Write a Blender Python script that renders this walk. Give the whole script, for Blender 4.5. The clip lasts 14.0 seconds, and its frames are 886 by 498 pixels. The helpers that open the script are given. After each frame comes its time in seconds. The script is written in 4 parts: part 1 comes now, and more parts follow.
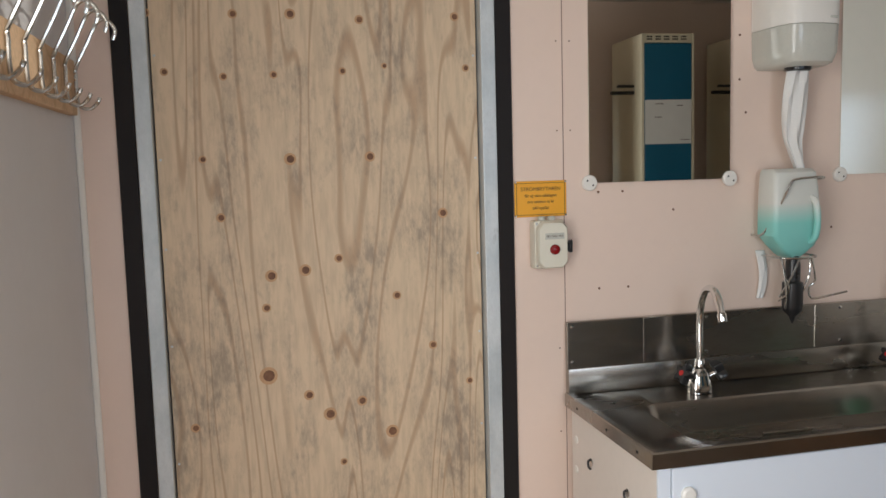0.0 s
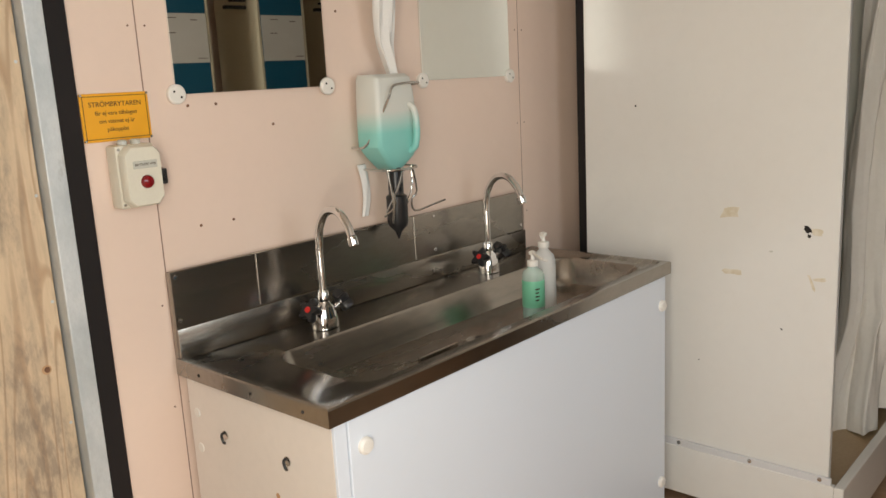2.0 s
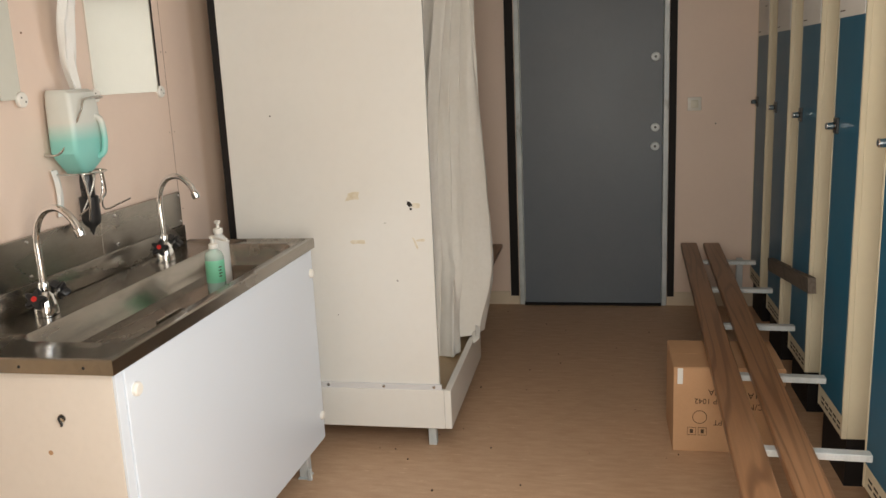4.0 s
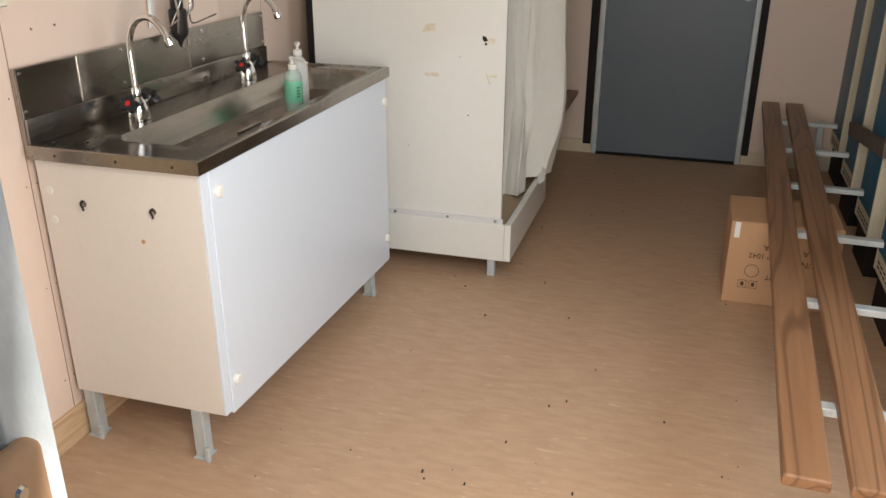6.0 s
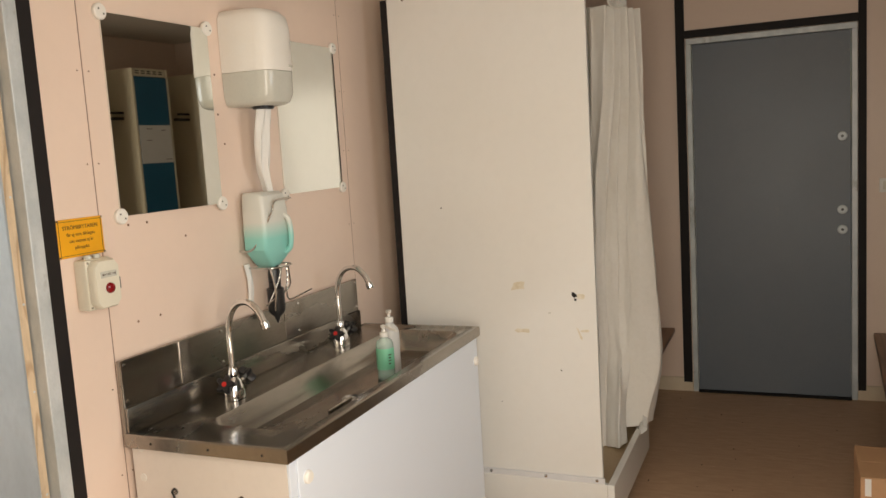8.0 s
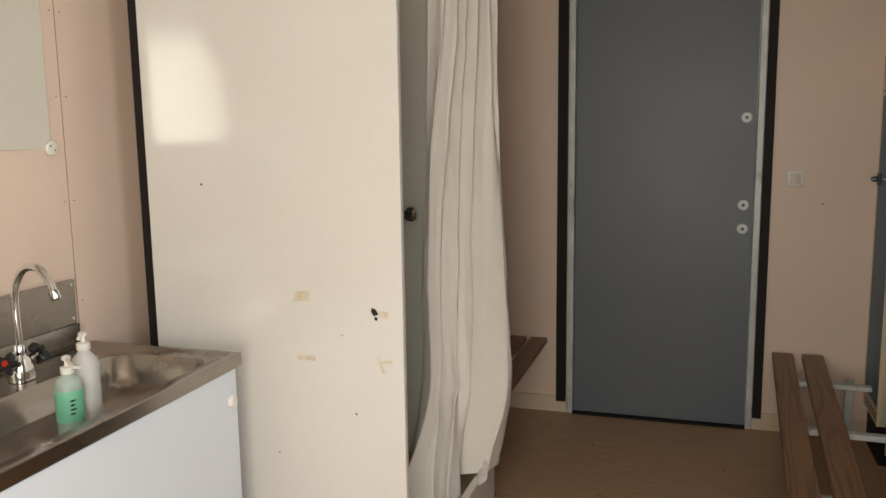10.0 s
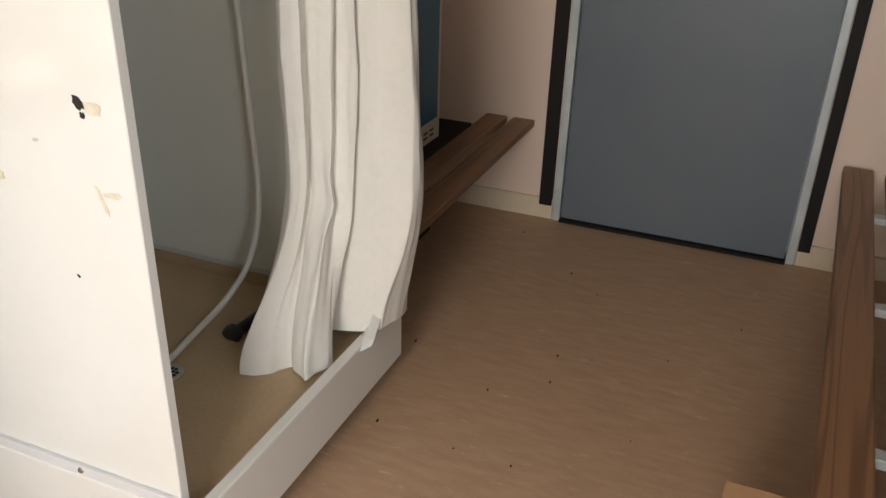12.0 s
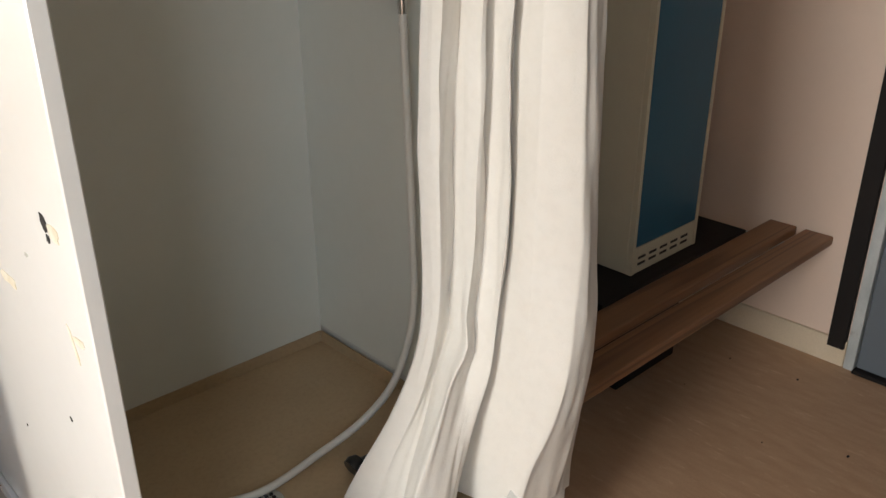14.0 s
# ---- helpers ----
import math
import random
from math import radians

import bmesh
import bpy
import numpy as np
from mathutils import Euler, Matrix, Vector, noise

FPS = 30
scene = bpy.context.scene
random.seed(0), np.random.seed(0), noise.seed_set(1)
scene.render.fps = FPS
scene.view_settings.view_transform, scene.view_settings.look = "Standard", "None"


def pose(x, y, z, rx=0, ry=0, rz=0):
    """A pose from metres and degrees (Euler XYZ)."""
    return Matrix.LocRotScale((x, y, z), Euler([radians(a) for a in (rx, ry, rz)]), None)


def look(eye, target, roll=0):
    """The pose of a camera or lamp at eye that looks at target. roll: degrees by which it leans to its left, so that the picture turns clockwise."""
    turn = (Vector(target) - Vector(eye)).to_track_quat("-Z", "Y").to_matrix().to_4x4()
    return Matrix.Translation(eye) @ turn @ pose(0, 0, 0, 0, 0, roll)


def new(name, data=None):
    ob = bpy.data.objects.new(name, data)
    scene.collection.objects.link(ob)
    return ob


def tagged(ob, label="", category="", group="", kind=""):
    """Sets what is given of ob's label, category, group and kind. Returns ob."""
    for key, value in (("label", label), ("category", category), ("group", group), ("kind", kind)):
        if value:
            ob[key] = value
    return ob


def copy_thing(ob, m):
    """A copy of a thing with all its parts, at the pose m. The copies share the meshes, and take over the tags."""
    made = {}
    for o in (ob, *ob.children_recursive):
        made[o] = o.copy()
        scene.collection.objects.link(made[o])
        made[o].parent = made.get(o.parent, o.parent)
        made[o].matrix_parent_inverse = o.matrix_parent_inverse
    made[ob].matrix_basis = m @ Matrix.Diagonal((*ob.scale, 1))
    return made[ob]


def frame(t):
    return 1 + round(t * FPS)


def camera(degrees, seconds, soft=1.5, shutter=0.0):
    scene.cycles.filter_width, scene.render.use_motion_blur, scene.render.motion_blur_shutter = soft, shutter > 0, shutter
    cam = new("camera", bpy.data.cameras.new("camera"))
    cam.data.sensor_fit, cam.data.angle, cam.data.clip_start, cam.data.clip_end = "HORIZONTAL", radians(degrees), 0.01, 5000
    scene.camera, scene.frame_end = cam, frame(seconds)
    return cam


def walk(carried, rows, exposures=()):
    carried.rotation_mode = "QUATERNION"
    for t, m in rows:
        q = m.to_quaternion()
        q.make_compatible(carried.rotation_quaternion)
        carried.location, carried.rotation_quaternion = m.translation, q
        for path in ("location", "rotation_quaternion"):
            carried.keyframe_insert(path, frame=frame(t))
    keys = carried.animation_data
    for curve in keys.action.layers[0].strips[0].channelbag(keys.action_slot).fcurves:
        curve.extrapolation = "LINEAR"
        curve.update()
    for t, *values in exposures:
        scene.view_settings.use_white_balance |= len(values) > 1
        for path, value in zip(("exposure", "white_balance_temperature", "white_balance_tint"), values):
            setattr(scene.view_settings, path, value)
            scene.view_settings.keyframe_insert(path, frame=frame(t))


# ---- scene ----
cam = camera(56.4, 14.0)
PATH = [
    (0, (-0.047, 0.081, 1.507), (0.402, 2.019, 1.306), -1.6),
    (0.5, (-0.034, 0.143, 1.504), (0.747, 1.97, 1.275), -1.9),
    (1, (-0.062, 0.304, 1.5), (0.982, 1.986, 1.215), -2.5),
    (1.5, (-0.098, 0.447, 1.476), (1.157, 1.965, 1.129), -3.0),
    (2, (-0.129, 0.549, 1.458), (1.332, 1.852, 1.05), -3.0),
    (2.5, (-0.245, 0.622, 1.45), (1.394, 1.69, 1.033), -3.2),
    (3, (-0.468, 0.683, 1.459), (1.333, 1.453, 1.054), -2.9),
    (3.5, (-0.657, 0.647, 1.466), (1.244, 1.142, 1.092), -3.2),
    (3.7, (-0.735, 0.614, 1.474), (1.188, 1.014, 1.097), -3.3),
    (5.8, (-0.904, 0.526, 1.453), (0.895, 0.981, 0.708), 0.1),
    (6, (-0.903, 0.527, 1.454), (0.87, 1.051, 0.689), 0.2),
    (6.5, (-0.889, 0.529, 1.464), (0.862, 1.162, 0.735), -0.4),
    (7, (-0.881, 0.527, 1.491), (0.898, 1.238, 0.919), -1.8),
    (7.5, (-0.868, 0.521, 1.541), (0.939, 1.286, 1.156), -2.9),
    (8, (-0.829, 0.527, 1.575), (0.999, 1.3, 1.334), -3.5),
    (8.2, (-0.789, 0.519, 1.583), (1.049, 1.283, 1.385), -3.6),
    (10.3, (0.357, 0.423, 1.475), (2.243, 0.998, 1.138), -0.3),
    (10.5, (0.49, 0.419, 1.455), (2.366, 0.999, 1.075), -0.1),
    (11, (0.883, 0.446, 1.419), (2.703, 1.062, 0.864), 0.4),
    (11.5, (1.193, 0.398, 1.382), (2.936, 1.05, 0.65), 1.0),
    (12, (1.348, 0.359, 1.349), (3.01, 1.024, 0.458), 1.8),
    (12.5, (1.423, 0.394, 1.344), (3.019, 1.12, 0.383), 2.8),
    (13, (1.562, 0.401, 1.333), (3.07, 1.279, 0.354), 3.3),
    (13.5, (1.822, 0.362, 1.334), (3.21, 1.446, 0.386), 2.6),
    (14, (1.962, 0.346, 1.341), (3.212, 1.679, 0.53), -0.2),
]
walk(cam, [(t, look(eye, target, roll)) for t, eye, target, roll in PATH],
     [(0, -0.52, 5800, 10), (1, -0.33, 6450, 10), (2, -0.2, 6450, 10), (3.0, -0.12, 6500, 10), (3.5, 0.0, 6500, 10), (5.8, 0.02, 6100, 10), (6.5, -0.05, 6150, 10), (8.2, -0.15, 7000, 12), (10.3, 0.14, 6450, 10), (11, 0.28, 6200, 10), (11.5, 0.50, 6100, 10), (12.5, 0.78, 6100, 10), (14, 0.98, 6050, 10)])


# ---- light ----
world = bpy.data.worlds.new("sky")
scene.world = world
world.use_nodes = True
wt = world.node_tree
sky = wt.nodes.new("ShaderNodeTexSky")
sky.sky_type = "NISHITA"
sky.sun_disc = False
sky.sun_elevation, sky.sun_rotation = radians(8.0), radians(159.3)
wt.links.new(sky.outputs["Color"], wt.nodes["Background"].inputs["Color"])
wt.nodes["Background"].inputs["Strength"].default_value = 0.15


def area_lamp(name, m, w, h, power, colour):
    d = bpy.data.lights.new(name, "AREA")
    d.shape, d.size, d.size_y, d.energy, d.color = "RECTANGLE", w, h, power, colour
    ob = new(name, d)
    ob.matrix_world = m
    return ob


sun_data = bpy.data.lights.new("sun", "SUN")
sun_data.energy, sun_data.angle, sun_data.color = 5.0, radians(0.5), (1.0, 0.90, 0.74)
sun = new("sun", sun_data)
sun.matrix_world = look((0, 0, 0), (-0.377, 1.0, -0.150))
DOOR_W, WIN_W = 38, 20
area_lamp("doorway_daylight", look((-0.365, 0.510, 1.32), (1.5, 0.68, 0.88)), 0.80, 1.5, DOOR_W, (1.0, 0.925, 0.81))
# cool fill lamp in the added south window, which is never in view
area_lamp("assumed_window_fill", look((0.80, -0.80, 1.50), (0.80, 1.6, 0.8)), 1.0, 0.78, WIN_W, (0.80, 0.91, 1.0))


# ---- materials ----
def mat(name, base, rough=0.5, metal=0.0, second=None, scale=4.0, stretch=(1, 1, 1), mix=0.5, bump=0.0, bump_scale=60.0,
        fine=0.12, spec=0.5, sheen_rough=0.1, third=None, third_scale=1.2, third_at=0.62):
    """Painted, plastic or metal surface: two scales of tone, blotches of a third colour, fine relief."""
    m = bpy.data.materials.new(name)
    m.use_nodes = True
    t = m.node_tree
    n, l = t.nodes, t.links
    b = n["Principled BSDF"]
    co = n.new("ShaderNodeTexCoord")
    mp = n.new("ShaderNodeMapping")
    mp.inputs["Scale"].default_value = stretch
    l.new(co.outputs["Object"], mp.inputs["Vector"])
    second = second or [c * 0.86 for c in base]

    def noise_tex(s, detail=6.0, rough_=0.6):
        x = n.new("ShaderNodeTexNoise")
        x.inputs["Scale"].default_value, x.inputs["Detail"].default_value, x.inputs["Roughness"].default_value = s, detail, rough_
        l.new(mp.outputs["Vector"], x.inputs["Vector"])
        return x

    def mixer(a, c, f):
        x = n.new("ShaderNodeMix")
        x.data_type = "RGBA"
        for sock, v in ((x.inputs[0], f), (x.inputs[6], a), (x.inputs[7], c)):
            if isinstance(v, (tuple, list)):
                sock.default_value = (*v, 1)
            elif isinstance(v, float):
                sock.default_value = v
            else:
                l.new(v, sock)
        return x.outputs[2]

    def ramp(src, lo, hi, top=1.0):
        x = n.new("ShaderNodeMapRange")
        x.inputs[1].default_value, x.inputs[2].default_value, x.inputs[4].default_value = lo, hi, top
        l.new(src, x.inputs[0])
        return x.outputs[0]

    big = noise_tex(scale)
    col = mixer(tuple(base), tuple(second), ramp(big.outputs["Fac"], 0.35, 0.7, mix))
    small = noise_tex(scale * 18)
    col = mixer(col, tuple(c * 0.6 for c in second), ramp(small.outputs["Fac"], 0.45, 0.8, fine))
    if third:
        blot = noise_tex(third_scale, 8.0, 0.65)
        col = mixer(col, tuple(third), ramp(blot.outputs["Fac"], third_at, third_at + 0.1, 0.8))
    l.new(col, b.inputs["Base Color"])
    b.inputs["Metallic"].default_value = metal
    b.inputs["Specular IOR Level"].default_value = spec
    r = n.new("ShaderNodeMapRange")
    r.inputs[3].default_value, r.inputs[4].default_value = max(0.02, rough - sheen_rough), min(1, rough + sheen_rough)
    l.new(big.outputs["Fac"], r.inputs[0])
    l.new(r.outputs[0], b.inputs["Roughness"])
    if bump:
        bt = noise_tex(bump_scale, 4.0)
        bp = n.new("ShaderNodeBump")
        bp.inputs["Strength"].default_value, bp.inputs["Distance"].default_value = bump, 0.002
        l.new(bt.outputs["Fac"], bp.inputs["Height"])
        l.new(bp.outputs["Normal"], b.inputs["Normal"])
    return m


def wood(name, light, dark, along=2, wave=7.0, rough=0.6, distort=6.0, stain=None, across=1.0, lines=0.6, random_shift=True, long=0.13, rings=62.0, thin=0.45):
    """Wood with its grain along one axis; rings from a distorted wave, fine fibres, grey stains."""
    m = bpy.data.materials.new(name)
    m.use_nodes = True
    t = m.node_tree
    n, l = t.nodes, t.links
    b = n["Principled BSDF"]
    co = n.new("ShaderNodeTexCoord")
    info = n.new("ShaderNodeObjectInfo")
    add = n.new("ShaderNodeVectorMath")
    sc = n.new("ShaderNodeVectorMath")
    sc.operation = "SCALE"
    sc.inputs["Scale"].default_value = 7.0 if random_shift else 0.0
    l.new(info.outputs["Random"], sc.inputs[0])
    l.new(co.outputs["Object"], add.inputs[0])
    l.new(sc.outputs[0], add.inputs[1])
    mp = n.new("ShaderNodeMapping")
    s = [1.0 * across] * 3
    s[along] = long
    mp.inputs["Scale"].default_value = s
    l.new(add.outputs[0], mp.inputs["Vector"])
    w = n.new("ShaderNodeTexNoise")
    w.inputs["Scale"].default_value, w.inputs["Detail"].default_value, w.inputs["Distortion"].default_value = wave * 0.55, 1.5, distort * 0.08
    l.new(mp.outputs["Vector"], w.inputs["Vector"])
    mul = n.new("ShaderNodeMath")
    mul.operation = "MULTIPLY"
    mul.inputs[1].default_value = rings
    l.new(w.outputs["Fac"], mul.inputs[0])
    sn = n.new("ShaderNodeMath")
    sn.operation = "SINE"
    l.new(mul.outputs[0], sn.inputs[0])
    rg = n.new("ShaderNodeMapRange")
    rg.inputs[1].default_value, rg.inputs[2].default_value, rg.inputs[4].default_value = thin, 1.0, lines
    l.new(sn.outputs[0], rg.inputs[0])
    mx = n.new("ShaderNodeMix")
    mx.data_type = "RGBA"
    l.new(rg.outputs[0], mx.inputs[0])
    mx.inputs[6].default_value, mx.inputs[7].default_value = (*light, 1), (*dark, 1)
    col = mx.outputs[2]
    fib = n.new("ShaderNodeTexNoise")
    fib.inputs["Scale"].default_value, fib.inputs["Detail"].default_value = 90.0, 5.0
    l.new(mp.outputs["Vector"], fib.inputs["Vector"])
    f2 = n.new("ShaderNodeMapRange")
    f2.inputs[1].default_value, f2.inputs[2].default_value, f2.inputs[4].default_value = 0.4, 0.75, 0.55
    l.new(fib.outputs["Fac"], f2.inputs[0])
    m2 = n.new("ShaderNodeMix")
    m2.data_type = "RGBA"
    l.new(f2.outputs[0], m2.inputs[0])
    l.new(col, m2.inputs[6])
    m2.inputs[7].default_value = (*[c * 0.62 for c in light], 1)
    col = m2.outputs[2]
    if stain:
        mp2 = n.new("ShaderNodeMapping")
        mp2.inputs["Scale"].default_value = [1.0 if i != along else 0.45 for i in range(3)]
        l.new(co.outputs["Object"], mp2.inputs["Vector"])
        st = n.new("ShaderNodeTexNoise")
        st.inputs["Scale"].default_value, st.inputs["Detail"].default_value, st.inputs["Roughness"].default_value = 5.5, 9.0, 0.72
        l.new(mp2.outputs["Vector"], st.inputs["Vector"])
        f3 = n.new("ShaderNodeMapRange")
        f3.inputs[1].default_value, f3.inputs[2].default_value, f3.inputs[4].default_value = 0.47, 0.60, 0.58
        l.new(st.outputs["Fac"], f3.inputs[0])
        # the smudges break up into short upright strokes
        mp3 = n.new("ShaderNodeMapping")
        mp3.inputs["Scale"].default_value = [1.0 if i != along else 0.30 for i in range(3)]
        l.new(co.outputs["Object"], mp3.inputs["Vector"])
        sp = n.new("ShaderNodeTexNoise")
        sp.inputs["Scale"].default_value, sp.inputs["Detail"].default_value, sp.inputs["Roughness"].default_value = 85.0, 3.0, 0.6
        l.new(mp3.outputs["Vector"], sp.inputs["Vector"])
        f4 = n.new("ShaderNodeMapRange")
        f4.inputs[1].default_value, f4.inputs[2].default_value, f4.inputs[3].default_value = 0.36, 0.60, 0.20
        l.new(sp.outputs["Fac"], f4.inputs[0])
        fm = n.new("ShaderNodeMath")
        fm.operation = "MULTIPLY"
        l.new(f3.outputs[0], fm.inputs[0])
        l.new(f4.outputs[0], fm.inputs[1])
        m3 = n.new("ShaderNodeMix")
        m3.data_type = "RGBA"
        l.new(fm.outputs[0], m3.inputs[0])
        l.new(col, m3.inputs[6])
        m3.inputs[7].default_value = (*stain, 1)
        col = m3.outputs[2]
    l.new(col, b.inputs["Base Color"])
    b.inputs["Roughness"].default_value = rough
    bp = n.new("ShaderNodeBump")
    bp.inputs["Strength"].default_value, bp.inputs["Distance"].default_value = 0.35, 0.002
    l.new(fib.outputs["Fac"], bp.inputs["Height"])
    l.new(bp.outputs["Normal"], b.inputs["Normal"])
    return m


def clear(name, tint, rough=0.1, alpha_mix=0.5):
    """Cloudy plastic that lets some light through."""
    m = bpy.data.materials.new(name)
    m.use_nodes = True
    b = m.node_tree.nodes["Principled BSDF"]
    b.inputs["Base Color"].default_value = (*tint, 1)
    b.inputs["Roughness"].default_value = rough
    b.inputs["Transmission Weight"].default_value = alpha_mix
    b.inputs["IOR"].default_value = 1.2
    return m


PINK = mat("pink_wall_laminate", (0.79, 0.635, 0.535), 0.42, second=(0.75, 0.595, 0.50), scale=1.7, fine=0.05, bump=0.06, bump_scale=90)
GREYWALL = mat("pale_grey_wall_laminate", (0.66, 0.66, 0.67), 0.4, second=(0.60, 0.60, 0.61), scale=1.6, fine=0.05, bump=0.06, bump_scale=90)
PINK_DARK = mat("pink_wall_joint", (0.30, 0.20, 0.16), 0.8)
WHITE_PANEL = mat("white_shower_laminate", (0.75, 0.74, 0.705), 0.15, second=(0.70, 0.68, 0.63), scale=1.3, fine=0.05, mix=0.6, bump=0.02, bump_scale=12, sheen_rough=0.05,
                  third=(0.62, 0.56, 0.45), third_scale=3.1, third_at=0.74)
WHITE_INNER = mat("white_inner_shower_wall", (0.75, 0.76, 0.70), 0.35, second=(0.69, 0.70, 0.63), scale=1.5, fine=0.05)
# the blue of the daylight is put into the cabinet's white
CAB_COOL_LIT = mat("white_cabinet_laminate_cool_lit", (0.73, 0.79, 0.87), 0.3, second=(0.70, 0.76, 0.83), scale=2.2, fine=0.0, mix=0.3, sheen_rough=0.02)
# left side of the cabinet: warm bounce light is put into the colour
CAB_WARM_LIT = mat("cabinet_side_warm_lit", (0.78, 0.72, 0.66), 0.4, second=(0.73, 0.67, 0.60), scale=2.5, fine=0.08, bump=0.04)
WHITE_PL = mat("white_plastic", (0.82, 0.80, 0.75), 0.35, second=(0.78, 0.75, 0.68), scale=9, fine=0.05)
CREAM_PL = mat("cream_plastic", (0.72, 0.69, 0.58), 0.4, second=(0.66, 0.62, 0.51), scale=12, fine=0.08)
GREY_SHELL = mat("smoky_grey_plastic", (0.56, 0.56, 0.50), 0.2, scale=8)
BLACK = mat("black_painted_trim_and_gap_shade", (0.014, 0.012, 0.012), 0.6, second=(0.022, 0.018, 0.017), scale=6, bump=0.1, spec=0.2)
BLACK_PL = mat("black_plastic", (0.015, 0.015, 0.016), 0.3, second=(0.025, 0.025, 0.025), scale=10)
GALV = mat("galvanised_steel", (0.46, 0.51, 0.53), 0.48, 0.22, second=(0.68, 0.71, 0.72), scale=14, stretch=(1, 1, 0.5), mix=0.9, fine=0.3, bump=0.08,
           third=(0.27, 0.27, 0.25), third_scale=9.0, third_at=0.62)
STEEL = mat("brushed_stainless_steel", (0.40, 0.37, 0.33), 0.25, 1.0, second=(0.32, 0.30, 0.27), scale=3.5, stretch=(0.35, 1, 1), mix=0.9, fine=0.35, bump=0.05,
            bump_scale=120, sheen_rough=0.14, third=(0.30, 0.27, 0.23), third_scale=5, third_at=0.60)
CHROME = mat("chrome", (0.80, 0.80, 0.80), 0.09, 1.0, second=(0.70, 0.69, 0.67), scale=20, sheen_rough=0.05)
WIRE = mat("bright_steel_wire", (0.62, 0.61, 0.58), 0.25, 1.0, scale=20)
FLOOR = mat("tan_vinyl_floor", (0.55, 0.37, 0.24), 0.42, second=(0.46, 0.30, 0.19), scale=13, stretch=(3.2, 0.7, 1), mix=0.9, fine=0.45, bump=0.10,
            bump_scale=40, spec=0.28, third=(0.68, 0.48, 0.33), third_scale=17, third_at=0.60)
TRAY_FLOOR = mat("brown_shower_floor", (0.47, 0.345, 0.205), 0.45, second=(0.40, 0.285, 0.165), scale=5, fine=0.3, third=(0.30, 0.20, 0.11), third_scale=3, third_at=0.66)
PLY = wood("raw_plywood", (0.66, 0.515, 0.35), (0.36, 0.215, 0.115), 2, 9.0, 0.65, 7.0, stain=(0.16, 0.135, 0.115), across=1.0, lines=0.62, long=0.14, rings=105.0, thin=0.66)
KNOT = mat("dark_wood_knot", (0.13, 0.060, 0.032), 0.7, second=(0.24, 0.12, 0.06), scale=60, mix=0.9)
KNOT_RING = mat("knot_ring_wood", (0.46, 0.27, 0.14), 0.7, second=(0.56, 0.35, 0.19), scale=70, mix=0.9)
BENCH = wood("stained_bench_wood", (0.265, 0.132, 0.062), (0.125, 0.057, 0.026), 0, 16.0, 0.42, 4.0, lines=0.8, long=0.04)
OLDWOOD = wood("grey_worn_wood", (0.15, 0.12, 0.095), (0.08, 0.06, 0.045), 0, 14.0, 0.7)
BASEWOOD = wood("raw_wood_skirting", (0.66, 0.46, 0.28), (0.50, 0.31, 0.16), 0, 8.0, 0.65)
SKIRT = mat("cream_skirting", (0.70, 0.60, 0.46), 0.5, second=(0.60, 0.49, 0.35), scale=9, fine=0.2)
GREY_DOOR = mat("blue_grey_door_paint", (0.128, 0.155, 0.190), 0.44, second=(0.158, 0.178, 0.205), scale=2.2, mix=0.8, fine=0.10, bump=0.08, bump_scale=120,
                third=(0.24, 0.23, 0.215), third_scale=2.6, third_at=0.66)
BLUE = mat("blue_locker_paint", (0.012, 0.115, 0.205), 0.4, second=(0.016, 0.13, 0.225), scale=5, bump=0.05)
CREAM = mat("cream_locker_enamel", (0.70, 0.63, 0.47), 0.42, second=(0.64, 0.57, 0.42), scale=4, fine=0.06, bump=0.05)
VENT = mat("vent_shadow", (0.04, 0.035, 0.03), 0.9)
PAPER = mat("white_paper", (0.78, 0.77, 0.74), 0.85, second=(0.72, 0.71, 0.68), scale=12, bump=0.2, bump_scale=40)
CLOTH = mat("offwhite_curtain_fabric", (0.81, 0.79, 0.745), 0.75, second=(0.72, 0.68, 0.61), scale=3, mix=0.7, fine=0.1, bump=0.25, bump_scale=300,
            third=(0.62, 0.56, 0.48), third_scale=2.4, third_at=0.70)
YELLOW = mat("orange_yellow_sign", (0.83, 0.40, 0.012), 0.4, second=(0.78, 0.36, 0.012), scale=14, fine=0.04)
INK = mat("dark_print", (0.06, 0.03, 0.012), 0.6)
RED = mat("red_lamp_plastic", (0.22, 0.006, 0.010), 0.15)
RED_DOT = mat("red_mark", (0.55, 0.02, 0.015), 0.4)
CARD = mat("brown_cardboard", (0.52, 0.31, 0.17), 0.8, second=(0.46, 0.27, 0.145), scale=6, fine=0.12, bump=0.12, bump_scale=90)
PALE_YELLOW = mat("pale_yellow_paint", (0.82, 0.77, 0.56), 0.5, second=(0.76, 0.70, 0.49), scale=8)
CEIL = mat("offwhite_ceiling_board", (0.72, 0.66, 0.58), 0.7, scale=3)
MINT = mat("mint_hand_soap", (0.26, 0.62, 0.56), 0.35, second=(0.32, 0.68, 0.62), scale=9)
CANISTER = mat("milky_canister_plastic", (0.66, 0.67, 0.62), 0.4, second=(0.60, 0.61, 0.56), scale=9)
ct = CANISTER.node_tree
sep, rng, geo, cm = ct.nodes.new("ShaderNodeSeparateXYZ"), ct.nodes.new("ShaderNodeMapRange"), ct.nodes.new("ShaderNodeTexCoord"), ct.nodes.new("ShaderNodeMix")
cm.data_type = "RGBA"
ct.links.new(geo.outputs["Object"], sep.inputs[0])
ct.links.new(sep.outputs["Z"], rng.inputs[0])
